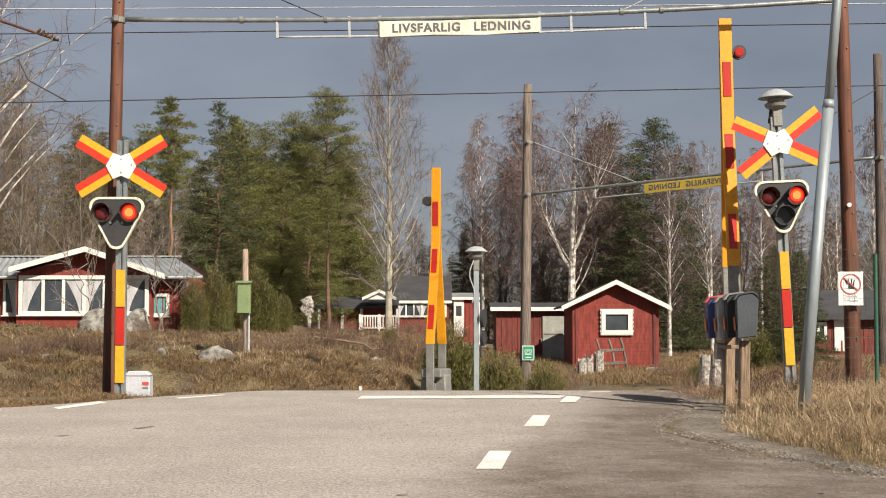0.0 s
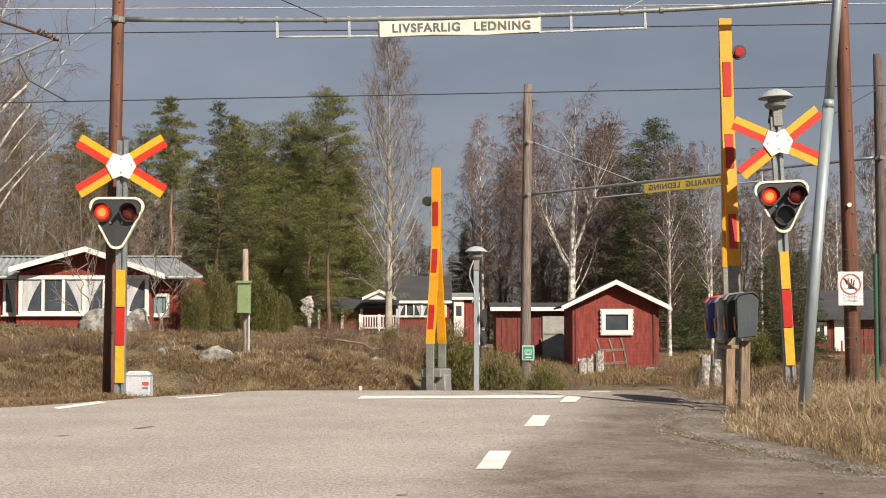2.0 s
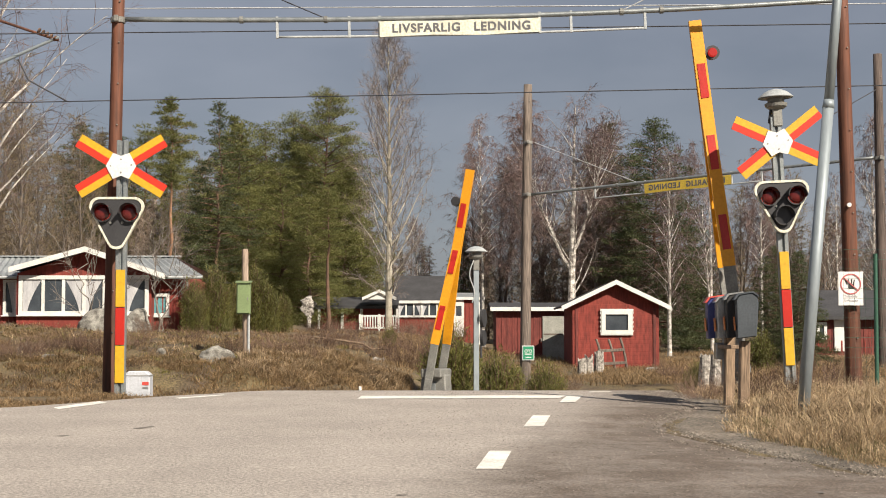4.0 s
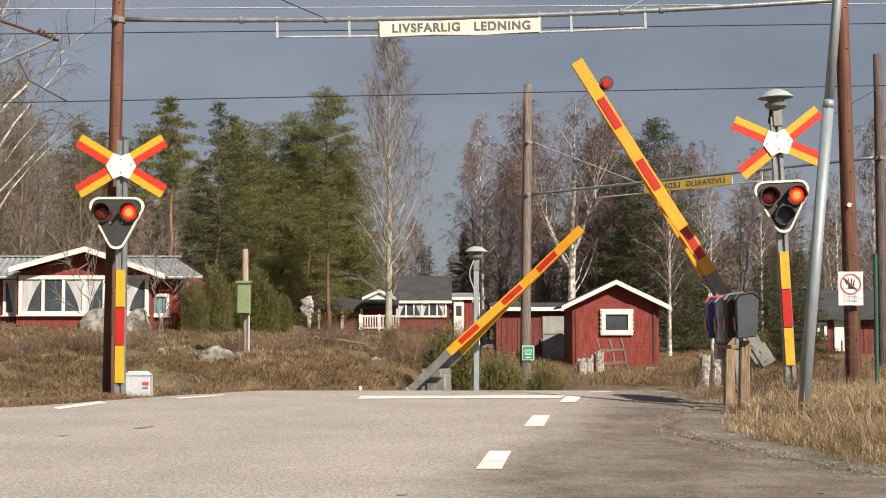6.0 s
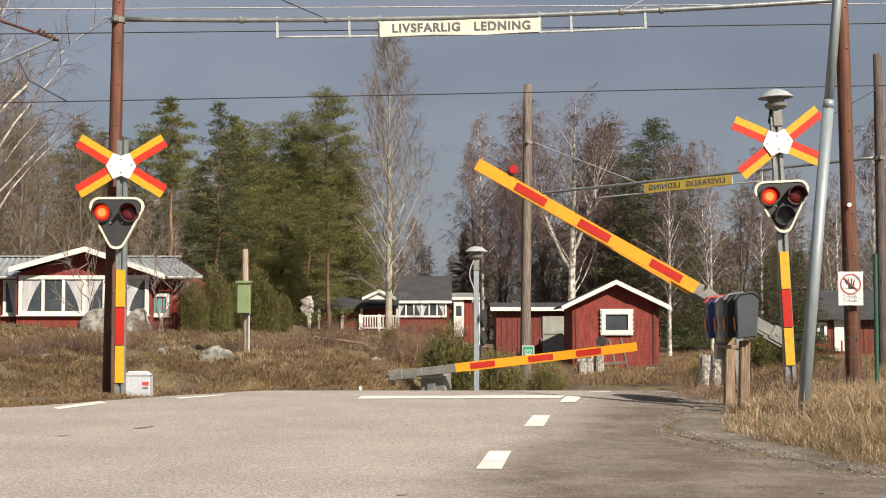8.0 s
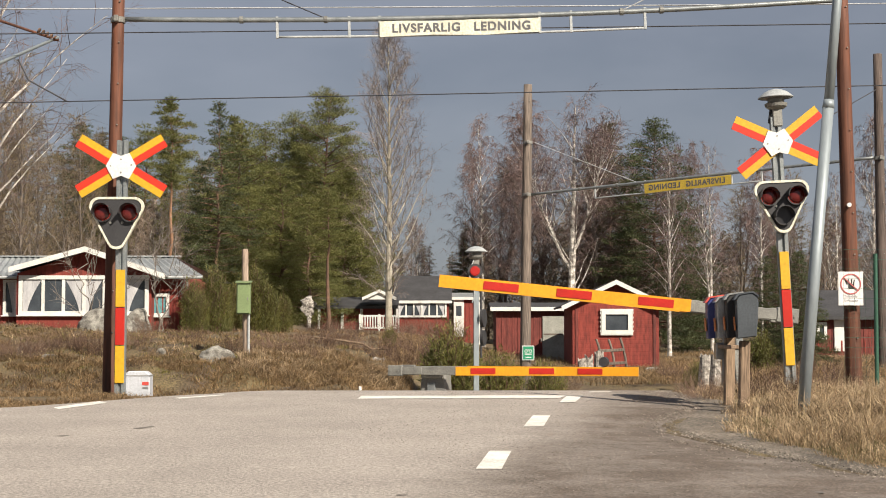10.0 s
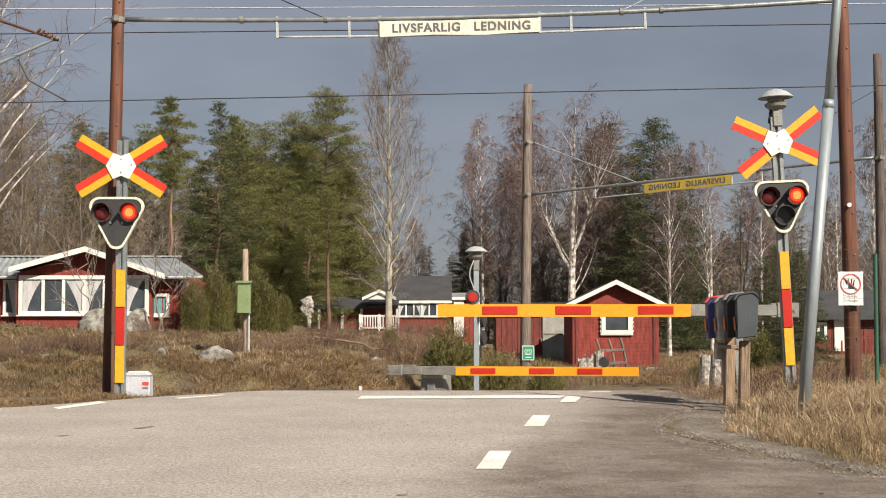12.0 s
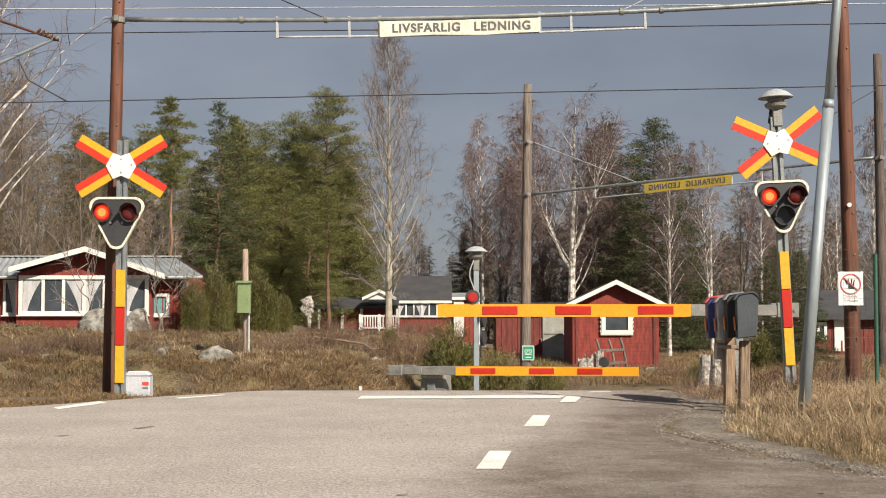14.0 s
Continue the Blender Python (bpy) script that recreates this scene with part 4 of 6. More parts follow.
# ---- houses ----
def window(parent, x, y, z, w, h, lights, bar=0.07, pane="pane", drape="", sill=True):
    """A window set in a wall that faces -y: casing, glazing bars, panes, and a curtain behind them if named."""
    wd = put(ring(BM(), [(-w / 2, -h / 2), (w / 2, -h / 2), (w / 2, h / 2), (-w / 2, h / 2)], [(-w / 2 + bar, -h / 2 + bar), (w / 2 - bar, -h / 2 + bar), (w / 2 - bar, h / 2 - bar), (-w / 2 + bar, h / 2 - bar)], 0.09), "window", "white_paint", parent, "white painted window", (x, y - 0.03, z))
    step = (w - 2 * bar) / lights
    for i in range(lights):
        cx = -w / 2 + bar + step * (i + 0.5)
        put(box(BM(), (cx, 0.02, 0), (step - 0.01, 0.012, h - 2 * bar)), "pane", pane, wd, "dark reflecting pane")
        if i:
            put(box(BM(), (cx - step / 2, -0.005, 0), (bar * 0.8, 0.06, h - 2 * bar), 0.004), "glazing_bar", "white_paint", wd)
        if drape and drape[i % len(drape)] in "LR":
            left = drape[i % len(drape)] == "L"
            bm = BM()
            n = 9
            for k in range(n):
                u0, u1 = k / n, (k + 1) / n
                for v in range(6):
                    a, b = 1 - v / 6, 1 - (v + 1) / 6
                    wa, wb = 0.22 + 0.72 * a ** 1.4, 0.22 + 0.72 * b ** 1.4
                    q = []
                    for u, ww, t in ((u0, wa, a), (u1, wa, a), (u1, wb, b), (u0, wb, b)):
                        px = u * ww * (step - 0.03)
                        px = cx - step / 2 + 0.015 + px if left else cx + step / 2 - 0.015 - px
                        q.append(bm.verts.new((px, 0.004 + 0.006 * math.sin(u * 26), -h / 2 + bar + t * (h - 2 * bar))))
                    bm.faces.new(q)
            bmesh.ops.remove_doubles(bm, verts=bm.verts[:], dist=0.0005)
            put(bm, "curtain", "curtain", wd, "white gathered net curtain", smooth=True)
    if sill:
        put(box(BM(), (0, -0.05, -h / 2 - 0.02), (w + 0.08, 0.12, 0.035), 0.005), "window_sill", "white_paint", wd)
    return wd


def cladding(parent, wall, x0, x1, y, z0, z1, step, material, clip=None):
    """Upright cover strips on a wall that faces -y."""
    n = int((x1 - x0) / step)
    verts, faces = [], []
    for i in range(n + 1):
        x = x0 + (x1 - x0) * i / n
        top = clip(x) if clip else z1
        b = len(verts)
        for dx, dy, z in ((-0.02, 0, z0), (0.02, 0, z0), (0.02, 0, top), (-0.02, 0, top)):
            verts.append((x + dx, y - 0.018, z))
        for dx, z in ((-0.025, z0), (0.025, z0), (0.025, top), (-0.025, top)):
            verts.append((x + dx, y, z))
        faces += [(b, b + 1, b + 2, b + 3), (b + 4, b, b + 3, b + 7), (b + 1, b + 5, b + 6, b + 2)]
    ob = put_mesh(mesh_of("cover_strip", verts, faces), "cover_strip", material, wall)
    ob["kind"] = "stuff"


def corrugated(parent, pts, name="roof_sheet", material="roof_metal", n=40):
    """A corrugated sheet between eave-left, eave-right, ridge-right and ridge-left."""
    a, b, c, d = [Vector(p) for p in pts]
    nrm = (b - a).cross(d - a).normalized()
    verts, faces = [], []
    m = n * 4
    for i in range(m + 1):
        t = i / m
        o = nrm * (0.022 * math.sin(t * n * 6.2832))
        for p in (a.lerp(b, t), d.lerp(c, t)):
            verts.append(p + o)
    for p in list(verts):
        verts.append(p - nrm * 0.02)
    k = 2 * (m + 1)
    for i in range(m):
        q = i * 2
        faces.append((q, q + 2, q + 3, q + 1))
        faces.append((k + q, k + q + 1, k + q + 3, k + q + 2))
        faces.append((q, k + q, k + q + 2, q + 2))
    return put_mesh(mesh_of(name, verts, faces), name, material, parent, "corrugated metal roof sheet")


def left_cottage():
    y0, yb, yr = 47.5, 53.0, 50.3          # main front, back, ridge
    xl, xr = -16.5, -7.893
    zb, ze, zr = 0.55, 2.404, 3.126
    h = thing("cottage", (0, 0, 0), "red wooden cottage with white window band and grey metal roof", "house")
    h.location = (-11.5, y0, zb)
    o = Vector((-11.5, y0, zb))

    def loc(x, y, z):
        return (x - o.x, y - o.y, z - o.z)
    wall = put(box(BM(), loc((xl + xr) / 2, (y0 + yb) / 2, (zb - 0.4 + ze) / 2), (xr - xl, yb - y0, ze - zb + 0.4)), "wall", "falu", h, "red painted wooden wall")
    cladding(h, wall, loc(xl, 0, 0)[0], loc(xr, 0, 0)[0], 0, 0, ze - zb, 0.17, "falu")
    for ya, s in ((y0 - 0.45, 1), (yb + 0.45, -1)):
        pts = [loc(xl - 0.3, ya, ze + 0.02), loc(-7.148, ya, ze + 0.02), loc(-8.528, yr, zr), loc(xl - 0.3, yr, zr)]
        if s < 0:
            pts = [pts[1], pts[0], pts[3], pts[2]]
        corrugated(h, pts, n=46)
    bm = BM()
    for x in (xr - 0.02,):
        ends = ((x, y0, ze - 0.02), (x, yb, ze - 0.02), (x - 0.6, yr, zr - 0.05))
        vs = [bm.verts.new(loc(*q)) for q in ends] + [bm.verts.new(loc(q[0] - 0.1, q[1], q[2])) for q in ends]
        bm.faces.new(vs[:3])
        bm.faces.new(vs[3:][::-1])
    put(bm, "gable", "falu", h)
    put(box(BM(), loc((xl + xr) / 2 - 0.25, yr, zr + 0.03), (xr - xl - 0.4, 0.25, 0.05), 0.01), "ridge_cap", "roof_metal", h)
    put(rod(BM(), loc(xl - 0.3, y0 - 0.5, ze - 0.04), loc(-7.148, y0 - 0.5, ze - 0.04), 0.045, n=8), "gutter", "pale_paint", h)
    window(h, *loc(-8.519, y0, 1.556), 0.611, 0.679, 1, 0.09, "teal")
    # the bay with its gable towards the road
    f = 46.9
    bl, br = -12.62, -8.663
    bz, be, ba = 0.4, 2.481, 3.20
    bm_mid = -10.521
    bm = BM()
    outline = [(bl - o.x, bz - 0.3 - o.z), (br - o.x, bz - 0.3 - o.z), (br - o.x, be - o.z), (bm_mid - o.x, ba - 0.06 - o.z), (bl - o.x, be - o.z)]
    plate(bm, outline, y0 - f + 0.05, Matrix.Translation((0, (f + y0) / 2 - o.y, 0)))
    bay = put(bm, "bay_wall", "falu", h, "red bay with low gable")

    def roof_line(x):
        wx = x + o.x
        return (np.interp(wx, (bl, bm_mid, br), (be, ba, be)) - 0.08) - o.z
    cladding(h, bay, bl - o.x, br - o.x, f - o.y, bz - o.z, 0, 0.17, "falu", roof_line)
    mw = (-12.559 + -8.713) / 2
    window(h, *loc(mw, f - 0.02, 1.828), 3.853, 1.173, 6, 0.115, "pane", "L-RLRL")
    left_eave, right_eave, peak = (-12.752, 2.626), (-8.157, 2.426), (-10.521, 3.224)
    for ex, ez in (left_eave, right_eave):
        pts = [loc(ex, f - 0.5, ez), loc(peak[0], f - 0.5, peak[1]), loc(peak[0], yr, peak[1]), loc(ex, yr, ez)]
        put(slab(pts if ex > peak[0] else pts[::-1], 0.06), "bay_roof", "roof_metal", h)
    for ex, ez in (left_eave, right_eave):
        a, b = Vector(loc(ex, f - 0.52, ez - 0.03)), Vector(loc(peak[0], f - 0.52, peak[1] - 0.02))
        bm = BM()
        vs = [bm.verts.new(p) for p in (a + Vector((0, 0, 0.05)), b + Vector((0, 0, 0.05)), b - Vector((0, 0, 0.11)), a - Vector((0, 0, 0.11)))]
        vs += [bm.verts.new(v.co + Vector((0, 0.03, 0))) for v in vs]
        for q in ((0, 1, 2, 3), (7, 6, 5, 4), (0, 4, 5, 1), (2, 6, 7, 3), (1, 5, 6, 2), (3, 7, 4, 0)):
            bm.faces.new([vs[i] for i in q])
        bmesh.ops.recalc_face_normals(bm, faces=bm.faces[:])
        put(bm, "barge_board", "white_paint", h, "white barge board")
    window(h, *loc(-12.98, y0 - 0.02, 1.776), 0.42, 1.063, 1, 0.08, "pane", "R")
    put(rod(BM(), loc(xl + 3.75, y0 - 0.07, 2.40), loc(xl + 3.75, y0 - 0.07, 0.45), 0.035, n=10), "downpipe", "grey_steel", h)
    put(box(BM(), loc((bl + br) / 2, f - 0.03, 0.62), (br - bl + 0.05, 0.05, 0.34), 0.01), "plinth", "falu_old", h, "dark red plinth board")
    put(rod(BM(), loc(-7.62, y0 - 0.40, 2.34), loc(-7.62, y0 - 0.40, 2.02), 0.03, n=8), "eave_brace", "pale_paint", h)


def gable_house(name, px, y, w, depth, zb, ze, zr, wall_mat, roof_mat, label, over=0.35, ridge_x=False, strip=0.15, verge=0.14, trim="white_paint"):
    """A plain house; px: the middle of its front. ridge_x: the ridge runs along the front, else away from it."""
    h = thing(name, (px, y, zb), label, "house")
    e, r = ze - zb, zr - zb
    if ridge_x:
        out = [(0, -0.5), (depth, -0.5), (depth, e), (depth / 2, r), (0, e)]
        wall = put(plate(BM(), out, w, Matrix(((0, 1, 0, 0), (1, 0, 0, 0), (0, 0, 1, 0), (0, 0, 0, 1)))), "wall", wall_mat, h)
        sl = (r - e) / (depth / 2)
        put(slab([(-w / 2 - over, -over, e - sl * over + 0.05), (w / 2 + over, -over, e - sl * over + 0.05), (w / 2 + over, depth / 2, r + 0.05), (-w / 2 - over, depth / 2, r + 0.05)], 0.07), "roof", roof_mat, h)
        put(slab([(w / 2 + over, depth + over, e - sl * over + 0.05), (-w / 2 - over, depth + over, e - sl * over + 0.05), (-w / 2 - over, depth / 2, r + 0.05), (w / 2 + over, depth / 2, r + 0.05)], 0.07), "roof", roof_mat, h)
        put(box(BM(), (0, -over - 0.02, e - sl * over - 0.03), (w + 2 * over, 0.03, 0.15), 0.004), "fascia", trim, h)
        cladding(h, wall, -w / 2, w / 2, 0, 0, e, strip, wall_mat)
    else:
        wall = put(plate(BM(), [(-w / 2, -0.5), (w / 2, -0.5), (w / 2, e), (0, r), (-w / 2, e)], depth, Matrix.Translation((0, depth / 2, 0))), "wall", wall_mat, h)
        sl = (r - e) / (w / 2)
        for s in (-1, 1):
            pts = [(s * (w / 2 + over), -over, e - sl * over + 0.06), (0, -over, r + 0.06), (0, depth + over, r + 0.06), (s * (w / 2 + over), depth + over, e - sl * over + 0.06)]
            put(slab(pts, 0.07), "roof", roof_mat, h)
            a, b = Vector((s * (w / 2 + over + 0.03), -over - 0.02, e - sl * over + 0.05)), Vector((0, -over - 0.02, r + 0.08))
            bm = BM()
            vs = [bm.verts.new(p) for p in (a, b, b - Vector((0, 0, verge)), a - Vector((0, 0, verge)))]
            vs += [bm.verts.new(v.co + Vector((0, 0.035, 0))) for v in vs]
            for q in ((0, 1, 2, 3), (7, 6, 5, 4), (0, 4, 5, 1), (2, 6, 7, 3), (1, 5, 6, 2), (3, 7, 4, 0)):
                bm.faces.new([vs[i] for i in q])
            bmesh.ops.recalc_face_normals(bm, faces=bm.faces[:])
            put(bm, "barge_board", "white_paint", h, "white barge board")
    return h, wall


left_cottage()

# the small shed with a white window
ys = 55.0
sw = 3.02
shed, shed_wall = gable_house("shed", 5.99, ys, sw, 3.6, -0.458, 1.79, 2.502, "falu", "roof_dark", "small red log shed with white gable trim", 0.36, False, 9, 0.16)
for i in range(16):
    z = 0.06 + i * 0.138
    put(box(BM(), (0, -0.015, z), (sw - 0.02, 0.03, 0.136), 0.007), "log_board", "falu", shed_wall)
for s in (-1, 1):
    put(box(BM(), (s * (sw / 2 - 0.16), -0.04, 1.02), (0.10, 0.05, 2.05), 0.006), "corner_board", "falu_old", shed)
window(shed, 0.035, -0.06, 1.571, 1.06, 0.825, 1, 0.14, "pane", sill=False)
put(box(BM(), (0.035, -0.1, 1.984), (1.16, 0.05, 0.10), 0.01), "window_head", "white_paint", shed)
put(box(BM(), (0.035, -0.1, 1.179), (1.13, 0.05, 0.13), 0.01), "window_apron", "white_paint", shed)
for sx in (-1, 1):
    bm = BM()
    box(bm, (0.035 + sx * 0.51, -0.1, 1.58), (0.09, 0.04, 0.80), 0.008)
    for k in range(5):
        rod(bm, (0.035 + sx * 0.545, -0.12, 1.27 + k * 0.155), (0.035 + sx * 0.545, -0.08, 1.27 + k * 0.155), 0.042, n=12)
    put(bm, "scalloped_trim", "white_paint", shed, "white scalloped window trim")
put(box(BM(), (0.035, -0.045, 1.63), (0.707, 0.012, 0.275)), "blind", "grey_steel", shed)

# the long outbuilding beside it
barn, barn_wall = gable_house("outbuilding", 3.524, 61.0, 2.919, 4.0, -0.371, 1.736, 1.932, "falu_old", "roof_dark", "long dark red outbuilding with a pale door", 0.25, True, 0.2)
bd = put(box(BM(), (0.719, -0.03, 0.87), (0.828, 0.06, 1.84), 0.01), "door", "door_grey", barn, "worn pale grey door")
put(box(BM(), (0.25, -0.08, 0.871), (0.04, 0.05, 0.14), 0.006), "door_handle", "grey_steel", bd)
put(box(BM(), (0.719, -0.065, 1.089), (0.741, 0.02, 0.05)), "door_rail", "grey_wood", bd)

# the cottage in the middle
mc, mc_wall = gable_house("summer_cottage", -1.08, 84.0, 2.75, 6.0, 0.35, 2.60, 3.95, "falu", "roof_dark", "red summer cottage with white window band and dark roof", 0.18, True, 0.2)
window(mc, -0.060, -0.05, 1.746, 2.66, 0.84, 6, 0.10, "pane", "L-RL-R", sill=False)
wing, wing_wall = gable_house("porch_wing", -4.60, 82.0, 3.85, 5.0, 0.35, 2.26, 2.72, "falu", "roof_dark", "low red cottage wing with dark felt roof", 0.35, True, 0.2, trim="roof_dark")
for dx in (-65, -24, 10):
    put(box(BM(), (dx * 82 / 2800 + 0.1, -0.25, 0.85), (0.14, 0.14, 2.0), 0.01), "veranda_post", "white_paint", wing)
rl = thing("veranda_railing", (-3.244, 80.5, 0.54), "white painted veranda railing of a cottage", "railing")
rl.location.z = 0.35
for z in (0.75, 1.35):
    put(box(BM(), (0, 0, z), (2.013, 0.06, 0.09), 0.008), "rail", "white_paint", rl)
for i in range(16):
    put(box(BM(), (-0.98 + i * 0.131, 0, 1.05), (0.055, 0.04, 0.62)), "baluster", "white_paint", rl)
for i in (-1, 0, 1):
    put(box(BM(), (i * 0.98, 0, 0.65), (0.10, 0.10, 1.6), 0.006), "railing_post", "white_paint", rl)
wg, _w = gable_house("white_porch", -3.25, 80.8, 1.45, 1.5, 3.05, 2.66, 2.98, "white_paint", "roof_dark", "small gabled porch with white trim", 0.12, False, 9, 0.16)
ann, _w = gable_house("annexe", 1.351, 86.0, 1.45, 4.0, 0.2, 2.78, 3.05, "falu", "roof_metal", "red annexe with white eaves and white door", 0.18, True, 0.2)
adoor = put(box(BM(), (-0.491, -0.04, 1.45), (0.56, 0.08, 2.0), 0.01), "door", "white_paint", ann, "white panelled door")
put(box(BM(), (-0.491, -0.085, 1.85), (0.30, 0.012, 0.55), 0.004), "door_pane", "pane", adoor)
put(box(BM(), (0.66, -0.05, 1.2), (0.12, 0.1, 2.6)), "corner_board", "white_paint", ann)

# a pale figure on a post beside the wing
gf = BM()
rod(gf, (0, 0, -0.9), (0.02, 0, 0.1), 0.09, 0.08, 10)
for cx, cz, r in ((-0.06, 0.62, 0.34), (0.12, 0.50, 0.26), (-0.16, 0.36, 0.24), (0.02, 0.18, 0.22), (0.06, 0.0, 0.15)):
    bmesh.ops.create_icosphere(gf, subdivisions=3, radius=r, matrix=Matrix.Translation((cx, 0, cz)) @ Matrix.Diagonal((1, 0.5, 1, 1)))
for v in gf.verts:
    v.co += 0.13 * Vector(noise.noise_vector(v.co * 5.0))
garden_figure = put(gf, "garden_figure", "bark_stump", None, at=Vector((-6.71, 79.0, 1.7)), smooth=True)
tagged(garden_figure, "weathered white garden figure with dark stains beside the wing", "garden figure")

# the house on the far right
rh, rh_wall = gable_house("right_cottage", 17.321, 66.0, 4.007, 6.0, -0.399, 1.575, 2.607, "falu_old", "roof_dark", "dark red cottage with grey roof and white door", 0.4, True, 0.22, trim="roof_dark")
put(box(BM(), (-0.801, -0.05, 1.131), (0.471, 0.08, 1.414), 0.01), "door", "white_paint", rh, "white door")
window(rh, -1.556, -0.05, 1.273, 0.424, 0.707, 1, 0.12, "pane", sill=False)
put(box(BM(), (0, -0.9, 0.22), (4.007, 0.12, 0.10), 0.01), "terrace_edge", "board_wood", rh)
for i in range(9):
    put(box(BM(), (-1.9 + i * 0.48, -0.9, 0.42), (0.06, 0.06, 0.9)), "terrace_post", "falu", rh)

# garden bits by the shed
sl = thing("rack", (5.69, 53.6, -0.45), "old weathered wooden rack leaning on the shed", "rack")
for dx, top, tilt in ((-0.40, 0.98, -7), (0.02, 0.98, -4), (0.42, 1.02, -5)):
    bm = BM()
    for z0, z1, bend in ((-0.25, 0.35, 0.0), (0.35, 0.75, -0.03), (0.75, top, -0.08)):
        rod(bm, (dx + 0.10 - 0.12 * z0 + (0 if z0 < 0.7 else -0.03), 0.12 * z0, z0), (dx + 0.10 - 0.12 * z1 + bend, 0.12 * z1, z1), 0.045, 0.042, 8)
    put(bm, "upright", "grey_wood", sl)
for z in (0.16, 0.60):
    put(box(BM(), (0.03 + 0.1 - 0.12 * z, 0.12 * z - 0.06, z), (0.86, 0.05, 0.10), 0.01, Matrix.Rotation(radians(-3), 4, "Y")), "cross_bar", "grey_wood", sl)


def stump(place, r, h, label, material="bark_stump"):
    """A broken trunk end with a ragged rim."""
    s = thing("birch_stump", place, label, "stump", group="birch stumps")
    rng = random.Random(int(place[0] * 1000))
    bm = BM()
    n, prev = 14, None
    for k, (z, w) in enumerate(((-0.3, 1.25), (0.02, 1.12), (h * 0.35, 1.0), (h * 0.7, 0.95), (h, 0.93))):
        row = []
        for i in range(n):
            a = 6.2832 * i / n
            q = r * w * (1 + 0.10 * math.sin(3 * a + k * 0.3) + rng.uniform(-0.05, 0.05))
            row.append(bm.verts.new((q * math.cos(a), q * math.sin(a), z + (rng.uniform(-0.16, 0.10) * h if k == 4 else 0))))
        if prev:
            for i in range(n):
                bm.faces.new((prev[i], prev[(i + 1) % n], row[(i + 1) % n], row[i]))
        prev = row
    core = bm.verts.new((0, 0, h * 0.86))
    for i in range(n):
        bm.faces.new((prev[i], prev[(i + 1) % n], core))
    put(bm, "stump_wood", material, s)


stump((5.95, 36.0, -0.28), 0.129, 0.463, "broken birch stump with peeling white bark")
stump((6.01, 35.0, -0.26), 0.113, 0.450, "broken birch stump with peeling white bark")
stump((4.38, 50.0, -0.67), 0.143, 0.572, "ragged birch stump by the shed")
stump((4.69, 51.0, -0.69), 0.146, 0.692, "ragged birch stump by the shed")
stump((5.11, 52.0, -0.72), 0.158, 0.817, "ragged birch stump by the shed")
stump((-1.89, 34.0, -0.09), 0.055, 0.267, "short white marker stump in the brush", "white_paint")
stump((-1.16, 34.0, -0.23), 0.043, 0.194, "short pale stump in the brush")
stump((-1.151, 22, -0.218), 0.022, 0.10, "short white marker peg by the road", "white_paint")


# ---- trees ----
class Shape:
    """Collects tapered tubes, twigs and blades into one mesh."""

    def __init__(self):
        self.v, self.f = [], []

    def tube(self, pts, radii, n=6):
        base = len(self.v)
        for i, p in enumerate(pts):
            d = (pts[min(i + 1, len(pts) - 1)] - pts[max(i - 1, 0)]).normalized()
            a = d.orthogonal().normalized()
            b = d.cross(a)
            for k in range(n):
                t = 6.2832 * k / n
                self.v.append(p + (a * math.cos(t) + b * math.sin(t)) * radii[i])
        for i in range(len(pts) - 1):
            for k in range(n):
                q, w = base + i * n + k, base + i * n + (k + 1) % n
                self.f.append((q, w, w + n, q + n))

    def twig(self, p, q, r):
        d = (q - p).normalized()
        a = d.orthogonal().normalized() * r
        b = d.cross(a)
        i = len(self.v)
        self.v += [p + a, p - a * 0.5 + b * 0.87, p - a * 0.5 - b * 0.87, q]
        self.f += [(i, i + 1, i + 3), (i + 1, i + 2, i + 3), (i + 2, i, i + 3)]

    def blade(self, p, d, side, length, width):
        i = len(self.v)
        self.v += [p - side * width, p + side * width, p + d * length]
        self.f.append((i, i + 1, i + 2))

    def mesh(self, name):
        return mesh_of(name, [tuple(p) for p in self.v], self.f)


def rnd_dir(rng):
    z, a = rng.uniform(-1, 1), rng.uniform(0, 6.2832)
    s = math.sqrt(1 - z * z)
    return Vector((s * math.cos(a), s * math.sin(a), z))


